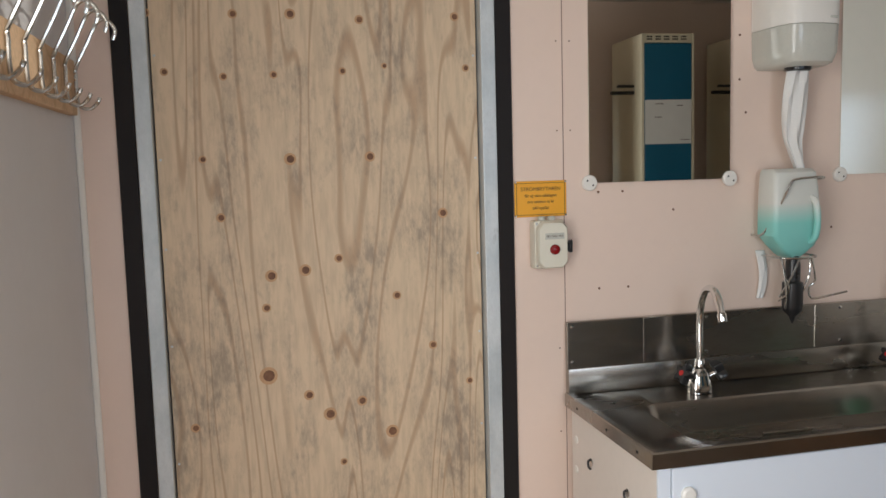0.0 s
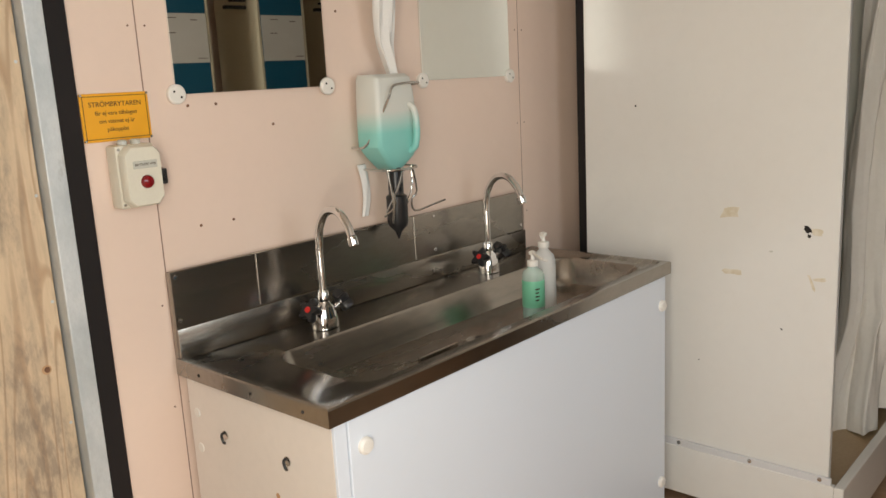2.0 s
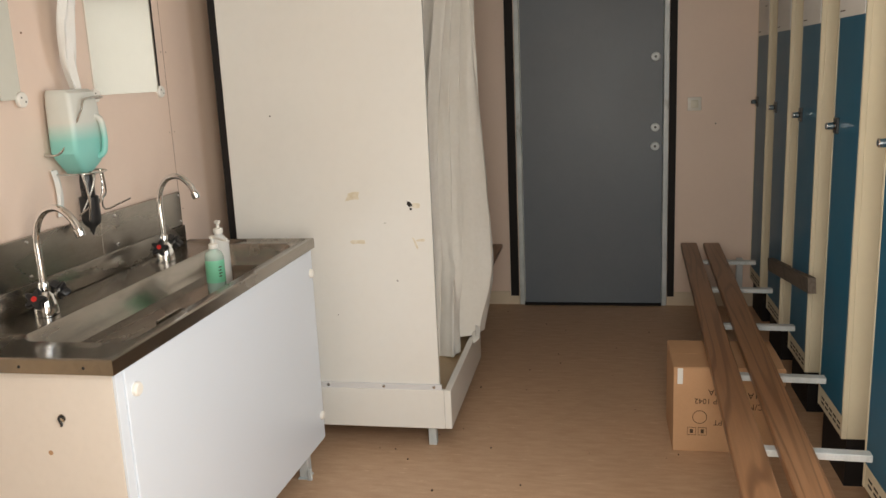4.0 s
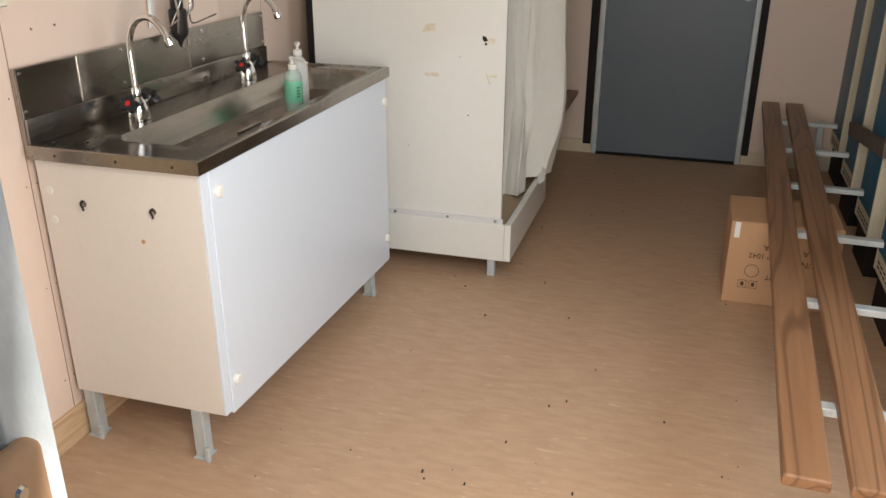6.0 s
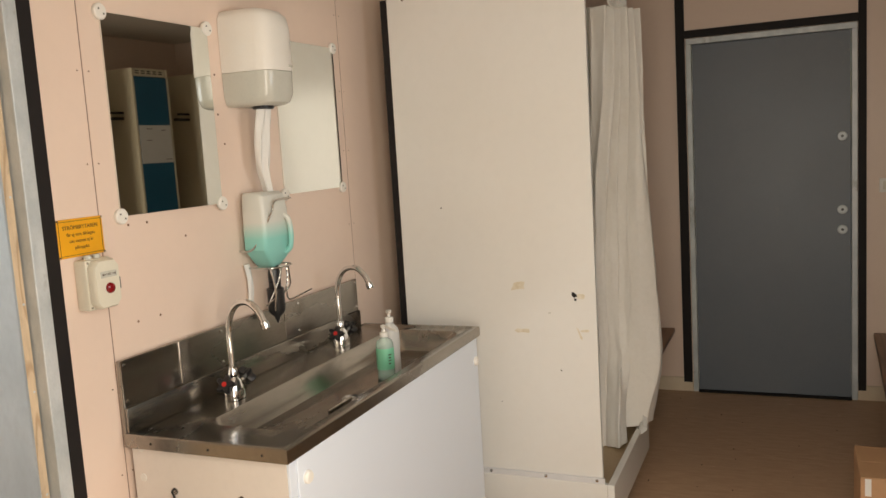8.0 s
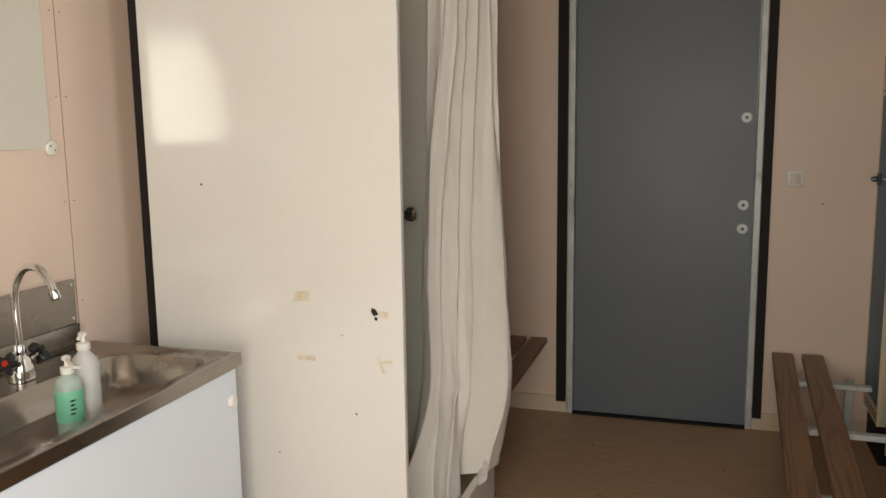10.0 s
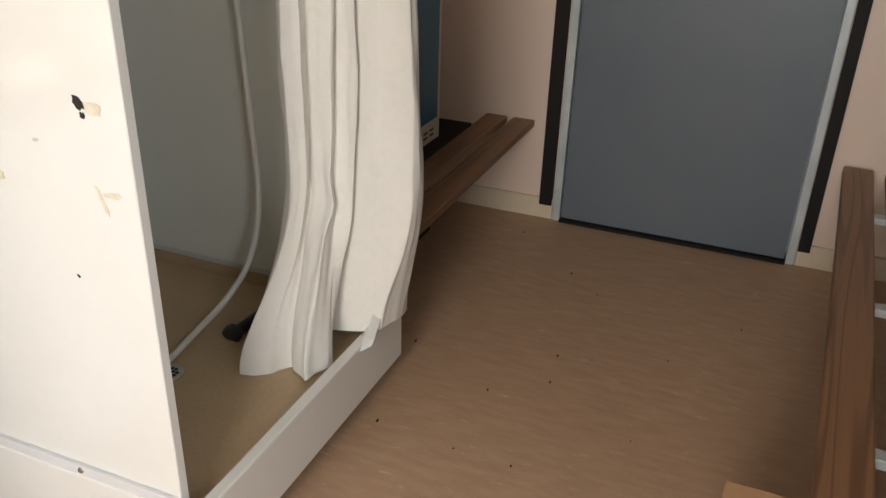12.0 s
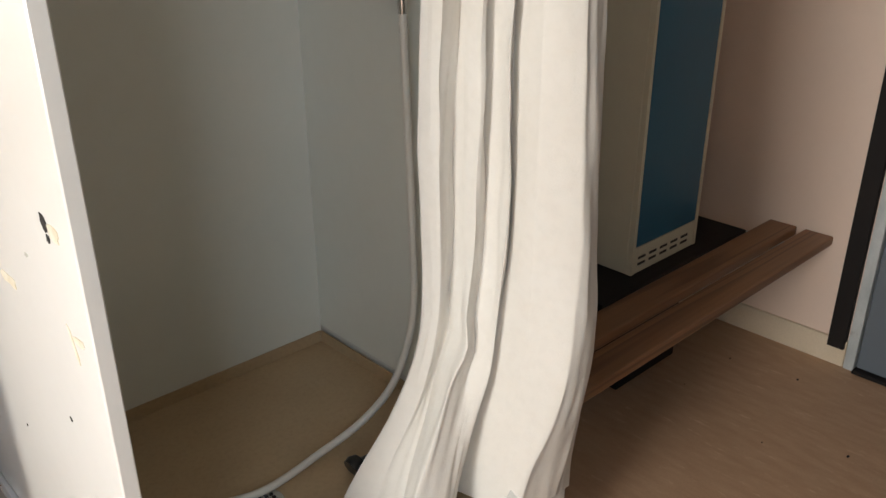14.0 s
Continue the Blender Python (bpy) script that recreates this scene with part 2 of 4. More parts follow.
rng.inputs[1].default_value, rng.inputs[2].default_value = 0.095, 0.150
ct.links.new(rng.outputs[0], cm.inputs[0])
cm.inputs[6].default_value, cm.inputs[7].default_value = (0.26, 0.62, 0.56, 1), (0.66, 0.67, 0.62, 1)
ct.links.new(cm.outputs[2], ct.nodes["Principled BSDF"].inputs["Base Color"])
GREEN_LABEL = mat("green_soap_label", (0.17, 0.52, 0.32), 0.4, second=(0.22, 0.55, 0.40), scale=14)
FROST = clear("frosted_bottle_plastic", (0.86, 0.86, 0.84), 0.35, 0.45)
CLEARB = clear("pale_green_clear_bottle", (0.80, 0.92, 0.86), 0.12, 0.6)
DIRT = mat("dark_hole", (0.02, 0.017, 0.015), 0.9)
GLUE = mat("torn_glue_residue", (0.60, 0.53, 0.38), 0.6, second=(0.73, 0.69, 0.60), scale=40, mix=0.9, bump=0.4, bump_scale=80)
GROUND = mat("outdoor_gravel_ground", (0.30, 0.28, 0.25), 0.9, scale=3, fine=0.4, bump=0.4)
HOSE = mat("white_shower_hose", (0.74, 0.72, 0.66), 0.3, second=(0.66, 0.63, 0.56), scale=30)
FROSTED = clear("frosted_window_glass", (0.80, 0.84, 0.86), 0.75, 0.35)
MIRROR = bpy.data.materials.new("mirror_glass")
MIRROR.use_nodes = True
mb = MIRROR.node_tree.nodes["Principled BSDF"]
mb.inputs["Metallic"].default_value, mb.inputs["Roughness"].default_value = 1.0, 0.015
mb.inputs["Base Color"].default_value = (0.80, 0.83, 0.80, 1)


# ---- building helpers ----
ORIGIN = {}


def thing(name, label, category, at=(0, 0, 0), group=""):
    """An Empty at the thing's base; its parts are written in world metres."""
    ob = new(name)
    ob.empty_display_size = 0.05
    ob.location = at
    ORIGIN[ob] = Vector(at)
    return tagged(ob, label, category, group)


def mesh_of(name, bm, material, smooth=False):
    me = bpy.data.meshes.new(name)
    bmesh.ops.recalc_face_normals(bm, faces=bm.faces[:])
    bm.to_mesh(me)
    bm.free()
    me.materials.append(material)
    if smooth:
        for p in me.polygons:
            p.use_smooth = True
        me.set_sharp_from_angle(angle=radians(40))
    return me


def part(name, bm, material, parent, label="", smooth=False):
    o = ORIGIN.get(parent, Vector())
    bmesh.ops.translate(bm, verts=bm.verts[:], vec=-o)
    ob = new(name, mesh_of(name, bm, material, smooth))
    ob.parent = parent
    ORIGIN[ob] = o
    return tagged(ob, label)


def setting(name, bm, material, label, category, smooth=False):
    ob = new(name, mesh_of(name, bm, material, smooth))
    ORIGIN[ob] = Vector()
    return tagged(ob, label, category, kind="structure")


def box(x0, y0, z0, x1, y1, z1, r=0.0, seg=2, bm=None):
    bm = bm or bmesh.new()
    b = bmesh.new()
    bmesh.ops.create_cube(b, size=1)
    for v in b.verts:
        v.co = Vector(((x0 + x1) / 2 + v.co.x * (x1 - x0), (y0 + y1) / 2 + v.co.y * (y1 - y0), (z0 + z1) / 2 + v.co.z * (z1 - z0)))
    if r:
        bmesh.ops.bevel(b, geom=b.edges[:], offset=r, segments=seg, affect="EDGES", profile=0.5)
    tmp = bpy.data.meshes.new("tmp")
    b.to_mesh(tmp)
    b.free()
    bm.from_mesh(tmp)
    bpy.data.meshes.remove(tmp)
    return bm


def loft(loops, cap0=True, cap1=True, bm=None):
    bm = bm or bmesh.new()
    rows = [[bm.verts.new(p) for p in lp] for lp in loops]
    n = len(rows[0])
    for a, b in zip(rows, rows[1:]):
        for i in range(n):
            bm.faces.new((a[i], a[(i + 1) % n], b[(i + 1) % n], b[i]))
    if cap0:
        bm.faces.new(rows[0][::-1])
    if cap1:
        bm.faces.new(rows[-1])
    return bm


def lathe(profile, centre, axis=(0, 0, 1), seg=20, bm=None):
    """Turned body: profile of (radius, distance along the axis)."""
    q = Vector((0, 0, 1)).rotation_difference(Vector(axis))
    c = Vector(centre)
    loops = [[c + q @ Vector((max(r, 1e-4) * math.cos(2 * math.pi * i / seg), max(r, 1e-4) * math.sin(2 * math.pi * i / seg), h)) for i in range(seg)]
             for r, h in profile]
    return loft(loops, True, True, bm)


def smooth_path(pts, n=8):
    pts = [Vector(p) for p in pts]
    out = []
    ext = [2 * pts[0] - pts[1], *pts, 2 * pts[-1] - pts[-2]]
    for i in range(1, len(ext) - 2):
        p0, p1, p2, p3 = ext[i - 1:i + 3]
        for k in range(n):
            t = k / n
            out.append(0.5 * (2 * p1 + (p2 - p0) * t + (2 * p0 - 5 * p1 + 4 * p2 - p3) * t * t + (3 * p1 - p0 - 3 * p2 + p3) * t ** 3))
    return out + [pts[-1]]


def tube(pts, r, seg=10, curved=0, bm=None):
    pts = smooth_path(pts, curved) if curved else [Vector(p) for p in pts]
    up = Vector((0.31, 0.17, 0.93))
    loops = []
    for i, p in enumerate(pts):
        d = (pts[min(i + 1, len(pts) - 1)] - pts[max(i - 1, 0)]).normalized()
        a = d.cross(up)
        a = (a if a.length > 0.05 else d.cross(Vector((1, 0, 0)))).normalized()
        b = d.cross(a)
        loops.append([p + r * (math.cos(2 * math.pi * k / seg) * a + math.sin(2 * math.pi * k / seg) * b) for k in range(seg)])
    return loft(loops, True, True, bm)


def round_rect(x0, y0, x1, y1, z, r, n=6):
    out = []
    for cx, cy, a0 in ((x1 - r, y1 - r, 0), (x0 + r, y1 - r, 90), (x0 + r, y0 + r, 180), (x1 - r, y0 + r, 270)):
        for k in range(n + 1):
            a = radians(a0 + 90 * k / n)
            out.append(Vector((cx + r * math.cos(a), cy + r * math.sin(a), z)))
    return out


def lettering(name, text, size, m, material, parent, align="CENTER"):
    c = bpy.data.curves.new(name, "FONT")
    c.body, c.size, c.align_x, c.align_y, c.extrude = text, size, align, "CENTER", 0.0003
    tmp = new(name + "_tmp", c)
    me = bpy.data.meshes.new_from_object(tmp.evaluated_get(bpy.context.evaluated_depsgraph_get()))
    bpy.data.objects.remove(tmp)
    me.transform(m)
    me.transform(Matrix.Translation(-ORIGIN.get(parent, Vector())))
    me.materials.clear()
    me.materials.append(material)
    ob = new(name, me)
    ob.parent = parent
    ORIGIN[ob] = ORIGIN.get(parent, Vector())
    return ob


def face_north_wall(x, y, z):
    """Pose for flat writing on a wall that faces south."""
    return pose(x, y, z, 90, 0, 0)


# ---- the room ----
XW, XE, YS, YN, ZC, T = -0.43, 4.31, -0.80, 2.14, 2.50, 0.10
XJ = XW - 0.055
bm = box(XJ - 0.05, YS - T, -0.06, XE + T, YN + T, 0.0)
floor = setting("floor", bm, FLOOR, "tan marbled vinyl floor, dull and scuffed", "floor")
bm = box(XJ - 0.05, YS - T, ZC, XE + T, YN + T, ZC + 0.08)
setting("ceiling", bm, CEIL, "off-white ceiling boards", "ceiling")
bm = box(-400, -400, -0.30, 400, 400, -0.25)
setting("ground", bm, GROUND, "grey gravel ground outside", "ground")

# north wall, with the boarded-up doorway
PX0, PX1 = -0.297, 0.577
bm = box(XJ, YN, 0, PX0, YN + T, ZC)
box(PX1, YN, 0, XE + T, YN + T, ZC, bm=bm)
box(PX0, YN, 2.14, PX1, YN + T, ZC, bm=bm)
box(PX0, YN + 0.06, 0, PX1, YN + T, 2.14, bm=bm)
wall_n = setting("wall_north", bm, PINK, "pale pink laminated wall panels with fine joints", "wall")
for x in (0.762, 2.062, 3.262):
    part("joint", box(x - 0.0012, YN - 0.0006, 0.10, x + 0.0012, YN + 0.002, ZC), PINK_DARK, wall_n)
    bmj = box(x + 0.0012, YN - 0.0016, 0.10, x + 0.016, YN + 0.001, ZC)
    part("joint_strip", bmj, PINK, wall_n)
bm = bmesh.new()
for x in (0.745, 0.782, 2.045, 2.082):
    for k in range(9):
        z = 0.2 + 0.27 * k + 0.02 * ((k * 7) % 3)
        lathe([(0.0021, 0), (0.0021, 0.001)], (x, YN, z), (0, -1, 0), 8, bm)
for x, z in ((0.86, 1.425), (0.93, 1.425), (1.08, 1.37), (0.86, 1.165), (0.945, 1.165), (1.28, 1.84), (1.30, 1.63), (1.33, 1.93), (1.28, 1.72), (1.58, 1.30)):
    lathe([(0.0034, 0), (0.0034, 0.0012)], (x, YN, z), (0, -1, 0), 8, bm)
tagged(part("wall_screws", bm, KNOT, wall_n, "tiny rusty screw heads"), kind="stuff")
part("skirting", box(0.62, YN - 0.014, 0, 2.2, YN, 0.105, 0.002, 1), BASEWOOD, wall_n, "raw wood skirting board")
part("skirting", box(3.2, YN - 0.014, 0, XE, YN, 0.095, 0.002, 1), SKIRT, wall_n, "cream skirting board")
part("corner_strip", box(XW, YN - 0.014, 0, XW + 0.014, YN, ZC, 0.003, 1), WHITE_PL, wall_n, "white plastic corner strip")

bm = box(PX0 - 0.043, YN - 0.009, 0, PX0 - 0.002, YN + 0.004, ZC, 0.001, 1)
setting("trim_1", bm, BLACK, "black painted wooden trim strip", "trim")
bm = box(PX1 + 0.002, YN - 0.009, 0, PX1 + 0.043, YN + 0.004, ZC, 0.001, 1)
setting("trim_2", bm, BLACK, "black painted wooden trim strip", "trim")

boarded = tagged(new("door_1"), "doorway boarded up with knotty raw plywood in a galvanised frame", "boarded door", kind="structure")
ORIGIN[boarded] = Vector()
for a, b in ((PX0, PX0 + 0.036), (PX1 - 0.038, PX1)):
    part("frame", box(a, YN - 0.014, 0, b, YN + 0.058, 2.14, 0.003, 2), GALV, boarded, "galvanised steel frame")
part("frame", box(PX0 + 0.036, YN - 0.013, 2.104, PX1 - 0.038, YN + 0.058, 2.14, 0.003, 2), GALV, boarded, "galvanised steel frame")
plyz = YN + 0.018
ply = part("plywood_board", box(PX0 + 0.040, plyz, 0.01, PX1 - 0.042, plyz + 0.016, 2.100, 0.001, 1), PLY, boarded, "raw knotty plywood with grey smudges")
KN = [(277, 38, 6), (420, 38, 6), (517, 37, 7), (638, 45, 6), (812, 38, 6), (306, 134, 5), (403, 142, 5), (488, 139, 5), (608, 133, 5), (683, 124, 4),
      (834, 128, 5), (366, 280, 5), (515, 283, 8), (657, 282, 7), (395, 380, 6), (793, 387, 7), (480, 485, 8), (540, 478, 8), (600, 460, 6), (471, 541, 6),
      (707, 533, 6), (776, 629, 6), (473, 662, 12), (545, 703, 7), (583, 741, 9), (642, 722, 7), (345, 744, 6), (848, 702, 5), (699, 784, 9), (608, 832, 5)]
for px, py, pr in KN:
    kx = -0.655 + px * 0.001392 - 0.00005 * (py - 130)
    kz = 1.935 - py * 0.001420
    kr = pr * 0.00125
    part("knot", lathe([(kr * 1.5, 0), (kr * 1.5, 0.0016)], (kx, plyz + 0.001, kz), (0, -1, 0), 14), KNOT_RING, ply)
    part("knot", lathe([(kr, 0), (kr * 0.9, 0.0022)], (kx + 0.001, plyz + 0.0005, kz), (0, -1, 0), 12), KNOT, ply)
bm = bmesh.new()
rr = random.Random(5)
for k in range(9):
    z = 0.1 + k * 0.24
    for x in (PX0 + 0.048, PX1 - 0.05):
        lathe([(0.0035, 0), (0.003, 0.002)], (x, plyz + 0.001, z + rr.uniform(-0.03, 0.03)), (0, -1, 0), 8, bm)
tagged(part("nail_heads", bm, GALV, ply), kind="stuff")

# east wall with the grey steel door
DY0, DY1, DZ = 0.207, 1.043, 2.085
bm = box(XE, YS - T, 0, XE + T, DY0 - 0.035, ZC)
box(XE, DY1 + 0.035, 0, XE + T, YN + T, ZC, bm=bm)
box(XE, DY0 - 0.035, DZ + 0.04, XE + T, DY1 + 0.035, ZC, bm=bm)
wall_e = setting("wall_east", bm, PINK, "pale pink laminated wall panels", "wall")
part("skirting", box(XE - 0.013, YS, 0, XE, DY0 - 0.036, 0.085, 0.002, 1), SKIRT, wall_e, "cream skirting board")
part("skirting", box(XE - 0.013, DY1 + 0.036, 0, XE, YN, 0.085, 0.002, 1), SKIRT, wall_e, "cream skirting board")
for i, (a, b) in enumerate(((DY0 - 0.077, DY0 - 0.0365), (DY1 + 0.040, DY1 + 0.090))):
    setting("trim_%d" % (3 + i), box(XE - 0.022, a, 0.06, XE - 0.0005, b, ZC, 0.001, 1), BLACK, "black painted wooden trim strip beside the door", "trim")
setting("trim_5", box(XE - 0.020, DY0 - 0.036, DZ + 0.042, XE - 0.0005, DY1 + 0.0395, DZ + 0.085, 0.001, 1), BLACK, "black painted trim strip over the door", "trim")
door = tagged(new("door_2"), "closed blue-grey painted steel door in a galvanised frame", "door", kind="structure")
ORIGIN[door] = Vector()
part("leaf", box(XE - 0.004, DY0, 0.012, XE + 0.04, DY1, DZ, 0.003, 2), GREY_DOOR, door, "scuffed blue-grey steel leaf")
for a, b in ((DY0 - 0.034, DY0 - 0.004), (DY1 + 0.004, DY1 + 0.034)):
    part("frame", box(XE - 0.016, a, 0.0, XE + 0.06, b, DZ + 0.004, 0.003, 2), GALV, door, "galvanised steel frame")
part("frame", box(XE - 0.015, DY0 - 0.034, DZ + 0.004, XE + 0.06, DY1 + 0.034, DZ + 0.038, 0.003, 2), GALV, door, "galvanised steel frame")
part("threshold", box(XE - 0.03, DY0 - 0.004, 0.0, XE + 0.05, DY1 + 0.004, 0.011, 0.003, 1), BLACK, door, "dark rubber threshold")
for z, r in ((1.51, 0.027), (1.10, 0.027), (0.987, 0.027)):
    rose = part("lock_rose", lathe([(r, 0), (r, 0.006), (r * 0.85, 0.010), (0.012, 0.0105), (0.0, 0.0105)], (XE - 0.004, 0.250, z), (-1, 0, 0), 24), GALV, door, "satin metal lock rose", True)
    part("keyhole", lathe([(0.008, 0.0), (0.008, 0.0118), (0.0, 0.0118)], (XE - 0.004, 0.250, z), (-1, 0, 0), 12), BLACK_PL, rose)
part("screw", lathe([(0.004, 0), (0.003, 0.003)], (XE, -0.095, 1.11), (-1, 0, 0), 8), DIRT, wall_e)

switch = thing("light_switch", "off-white plastic rocker light switch on the pink wall", "light switch", (XE, 0.027, 1.19))
part("plate", box(XE - 0.010, -0.012, 1.189, XE, 0.066, 1.267, 0.004, 2), WHITE_PL, switch, "", True)
part("rocker", box(XE - 0.017, 0.006, 1.206, XE - 0.008, 0.048, 1.250, 0.003, 2), CREAM_PL, switch, "", True)

# south wall with an added window and vent, both out of view
WX0, WX1, WZ0, WZ1 = 0.30, 1.38, 1.06, 1.94
VX0, VX1, VZ0, VZ1 = 0.38, 0.60, 2.02, 2.44
bm = box(XJ, YS - T, 0, WX0, YS, ZC)
box(WX1, YS - T, 0, XE, YS, ZC, bm=bm)
box(WX0, YS - T, 0, WX1, YS, WZ0, bm=bm)
box(WX0, YS - T, WZ1, WX1, YS, VZ0, bm=bm)
box(WX0, YS - T, VZ0, VX0, YS, VZ1, bm=bm)
box(VX1, YS - T, VZ0, WX1, YS, VZ1, bm=bm)
box(WX0, YS - T, VZ1, WX1, YS, ZC, bm=bm)
setting("wall_south", bm, PINK, "pale pink laminated wall panels", "wall")
# unseen window, added to go with the cool fill lamp
win = tagged(new("window_1"), "frosted window added out of view as a source of cool fill light", "window", kind="structure")
ORIGIN[win] = Vector()
for a in (box(WX0, YS - 0.08, WZ0, WX0 + 0.05, YS - 0.03, WZ1), box(WX1 - 0.05, YS - 0.08, WZ0, WX1, YS - 0.03, WZ1),
          box(WX0 + 0.05, YS - 0.08, WZ0, WX1 - 0.05, YS - 0.03, WZ0 + 0.05), box(WX0 + 0.05, YS - 0.08, WZ1 - 0.05, WX1 - 0.05, YS - 0.03, WZ1)):
    part("window_frame", a, WHITE_PL, win)
part("pane", box(WX0 + 0.05, YS - 0.060, WZ0 + 0.05, WX1 - 0.05, YS - 0.054, WZ1 - 0.05), FROSTED, win, "frosted glass pane")
# unseen opening, added so a small sun patch reaches the hook rail
vent = tagged(new("window_2"), "small open vent added out of view to pass a patch of sun", "window", kind="structure")
ORIGIN[vent] = Vector()
for a in (box(VX0, YS - 0.08, VZ0, VX0 + 0.02, YS - 0.03, VZ1), box(VX1 - 0.02, YS - 0.08, VZ0, VX1, YS - 0.03, VZ1),
          box(VX0 + 0.02, YS - 0.08, VZ0, VX1 - 0.02, YS - 0.03, VZ0 + 0.02), box(VX0 + 0.02, YS - 0.08, VZ1 - 0.02, VX1 - 0.02, YS - 0.03, VZ1)):
    part("window_frame", a, WHITE_PL, vent)

# west wall with the open entrance
EY0, EY1, EZ = 0.06, 1.012, 2.08
bm = box(XJ, YS, 0, XW, EY0, ZC)
box(XJ, EY1 + 0.03, 0, XW, YN, ZC, bm=bm)
box(XJ, EY0, EZ, XW, EY1 + 0.03, ZC, bm=bm)
wall_w = setting("wall_west", bm, GREYWALL, "pale grey laminated wall panel", "wall")
ent = tagged(new("door_3"), "open entrance with a worn galvanised steel frame", "doorway", kind="structure")
ORIGIN[ent] = Vector()
for sgn, yy in ((1, EY1), (-1, EY0)):
    a, b = sorted((yy, yy + sgn * 0.028))
    part("frame", box(XW - 0.050, a, 0, XW + 0.002, b, EZ, 0.004, 3), GALV, ent, "worn galvanised steel frame")
    a, b = sorted((yy + sgn * 0.010, yy + sgn * 0.028))
    part("rebate", box(XW - 0.062, a, 0, XW - 0.050, b, EZ, 0.002, 1), GALV, ent)
    a, b = sorted((yy + sgn * 0.006, yy + sgn * 0.034))
    part("door_edge", box(XW - 0.083, a, 0, XW - 0.0625, b, EZ, 0.002, 1), PALE_YELLOW, ent, "pale yellow painted door edge")
    a, b = sorted((yy + sgn * 0.004, yy + sgn * 0.036))
    part("outer_strip", box(XW - 0.11, a, 0, XW - 0.0835, b, EZ, 0.002, 1), GALV, ent)
latch = part("strike", box(XW - 0.090, EY1 - 0.022, 0.90, XW - 0.030, EY1 + 0.004, 1.062, 0.012, 3), CARD, ent, "worn brown strike block", True)
part("screw", lathe([(0.007, 0), (0.005, 0.003)], (XW - 0.065, EY1 - 0.022, 1.03), (0, -1, 0), 10), WIRE, latch)
bm = bmesh.new()
for z in (1.34, 1.22, 0.4, 1.8):
    lathe([(0.003, 0), (0.002, 0.0015)], (XW - 0.022, EY1, z), (0, -1, 0), 8, bm)
part("frame_screws", bm, DIRT, ent)


# ---- wash stand ----
SX0, SX1, SY0, SY1, SZ = 0.752, 2.088, 1.628, 2.126, 0.890
cab = thing("sink_cabinet", "white laminated sink cabinet, one side tinted by warm bounce light, on steel legs", "cabinet", (1.42, 1.88, 0))
CX0, CX1, CY0, CY1, CZ0 = 0.770, 2.072, 1.642, 2.122, 0.160
part("side_panel", box(CX0, CY0 + 0.004, CZ0, CX0 + 0.018, CY1, 0.852, 0.001, 1), CAB_WARM_LIT, cab, "scuffed side panel with warm bounce light in its colour")
part("side_panel", box(CX1 - 0.018, CY0 + 0.004, CZ0 - 0.060, CX1, CY1, 0.852, 0.001, 1), CAB_COOL_LIT, cab)
part("bottom", box(CX0 + 0.018, CY0 + 0.01, CZ0, CX1 - 0.018, CY1, CZ0 + 0.018), CAB_COOL_LIT, cab)
part("back_panel", box(CX0 + 0.018, CY1 - 0.01, CZ0 + 0.018, CX1 - 0.018, CY1, 0.852), CAB_COOL_LIT, cab)
part("stile", box(CX0, CY0 - 0.004, CZ0, CX0 + 0.030, CY0 + 0.0035, 0.851, 0.001, 1), CAB_COOL_LIT, cab)
part("stile", box(CX1 - 0.020, CY0 - 0.004, CZ0 - 0.060, CX1, CY0 + 0.0035, 0.851, 0.001, 1), CAB_COOL_LIT, cab)
bm = box(CX0 + 0.032, CY0 - 0.008, CZ0 - 0.008, CX1 - 0.022, CY0 + 0.0035, 0.850, 0.002, 2)
for v in bm.verts:
    if v.co.z < 0.3:
        v.co.z -= 0.050 * (v.co.x - CX0) / (CX1 - CX0)
front = part("front_panel", bm, CAB_COOL_LIT, cab, "glossy white removable front panel with cool daylight in its colour")
for x, z in ((0.838, 0.790), (0.832, 0.246), (2.038, 0.766), (2.036, 0.205)):
    part("knob", lathe([(0.017, 0), (0.017, 0.007), (0.013, 0.011), (0.0, 0.012)], (x, CY0 - 0.008, z), (0, -1, 0), 20), WHITE_PL, front, "round white plastic knob", True)
for x, y in ((0.787, 1.735), (0.795, 2.095), (1.93, 1.675), (1.93, 2.095)):
    leg = part("leg", box(x - 0.018, y - 0.018, 0.004, x + 0.018, y + 0.018, CZ0, 0.002, 1), GALV, cab, "square galvanised leg")
    part("foot", box(x - 0.026, y - 0.022, 0.0, x + 0.026, y + 0.022, 0.006, 0.001, 1), GALV, leg)
    part("bracket", box(x - 0.032, y - 0.034, 0.0, x - 0.0185, y - 0.019, 0.045, 0.002, 1), GALV, leg)
for z in (0.849, 0.769, 0.687):
    part("cap", lathe([(0.011, 0), (0.010, 0.002), (0.0, 0.0025)], (CX0, 2.092, z), (-1, 0, 0), 16), WHITE_PL, cab, "white screw cap", True)
for y in (1.992, 1.784):
    hk = part("hook_plate", lathe([(0.010, 0), (0.010, 0.002), (0.0, 0.002)], (CX0, y, 0.742), (-1, 0, 0), 12), WIRE, cab, "small dark screw hook")
    part("hook", tube([(CX0 - 0.002, y, 0.748), (CX0 - 0.008, y + 0.003, 0.744), (CX0 - 0.010, y - 0.004, 0.732), (CX0 - 0.003, y + 0.002, 0.724)], 0.003, 8, 3), BLACK_PL, hk)
part("hole", lathe([(0.006, 0), (0.006, 0.0008)], (CX0, 1.826, 0.655), (-1, 0, 0), 10), KNOT_RING, cab)

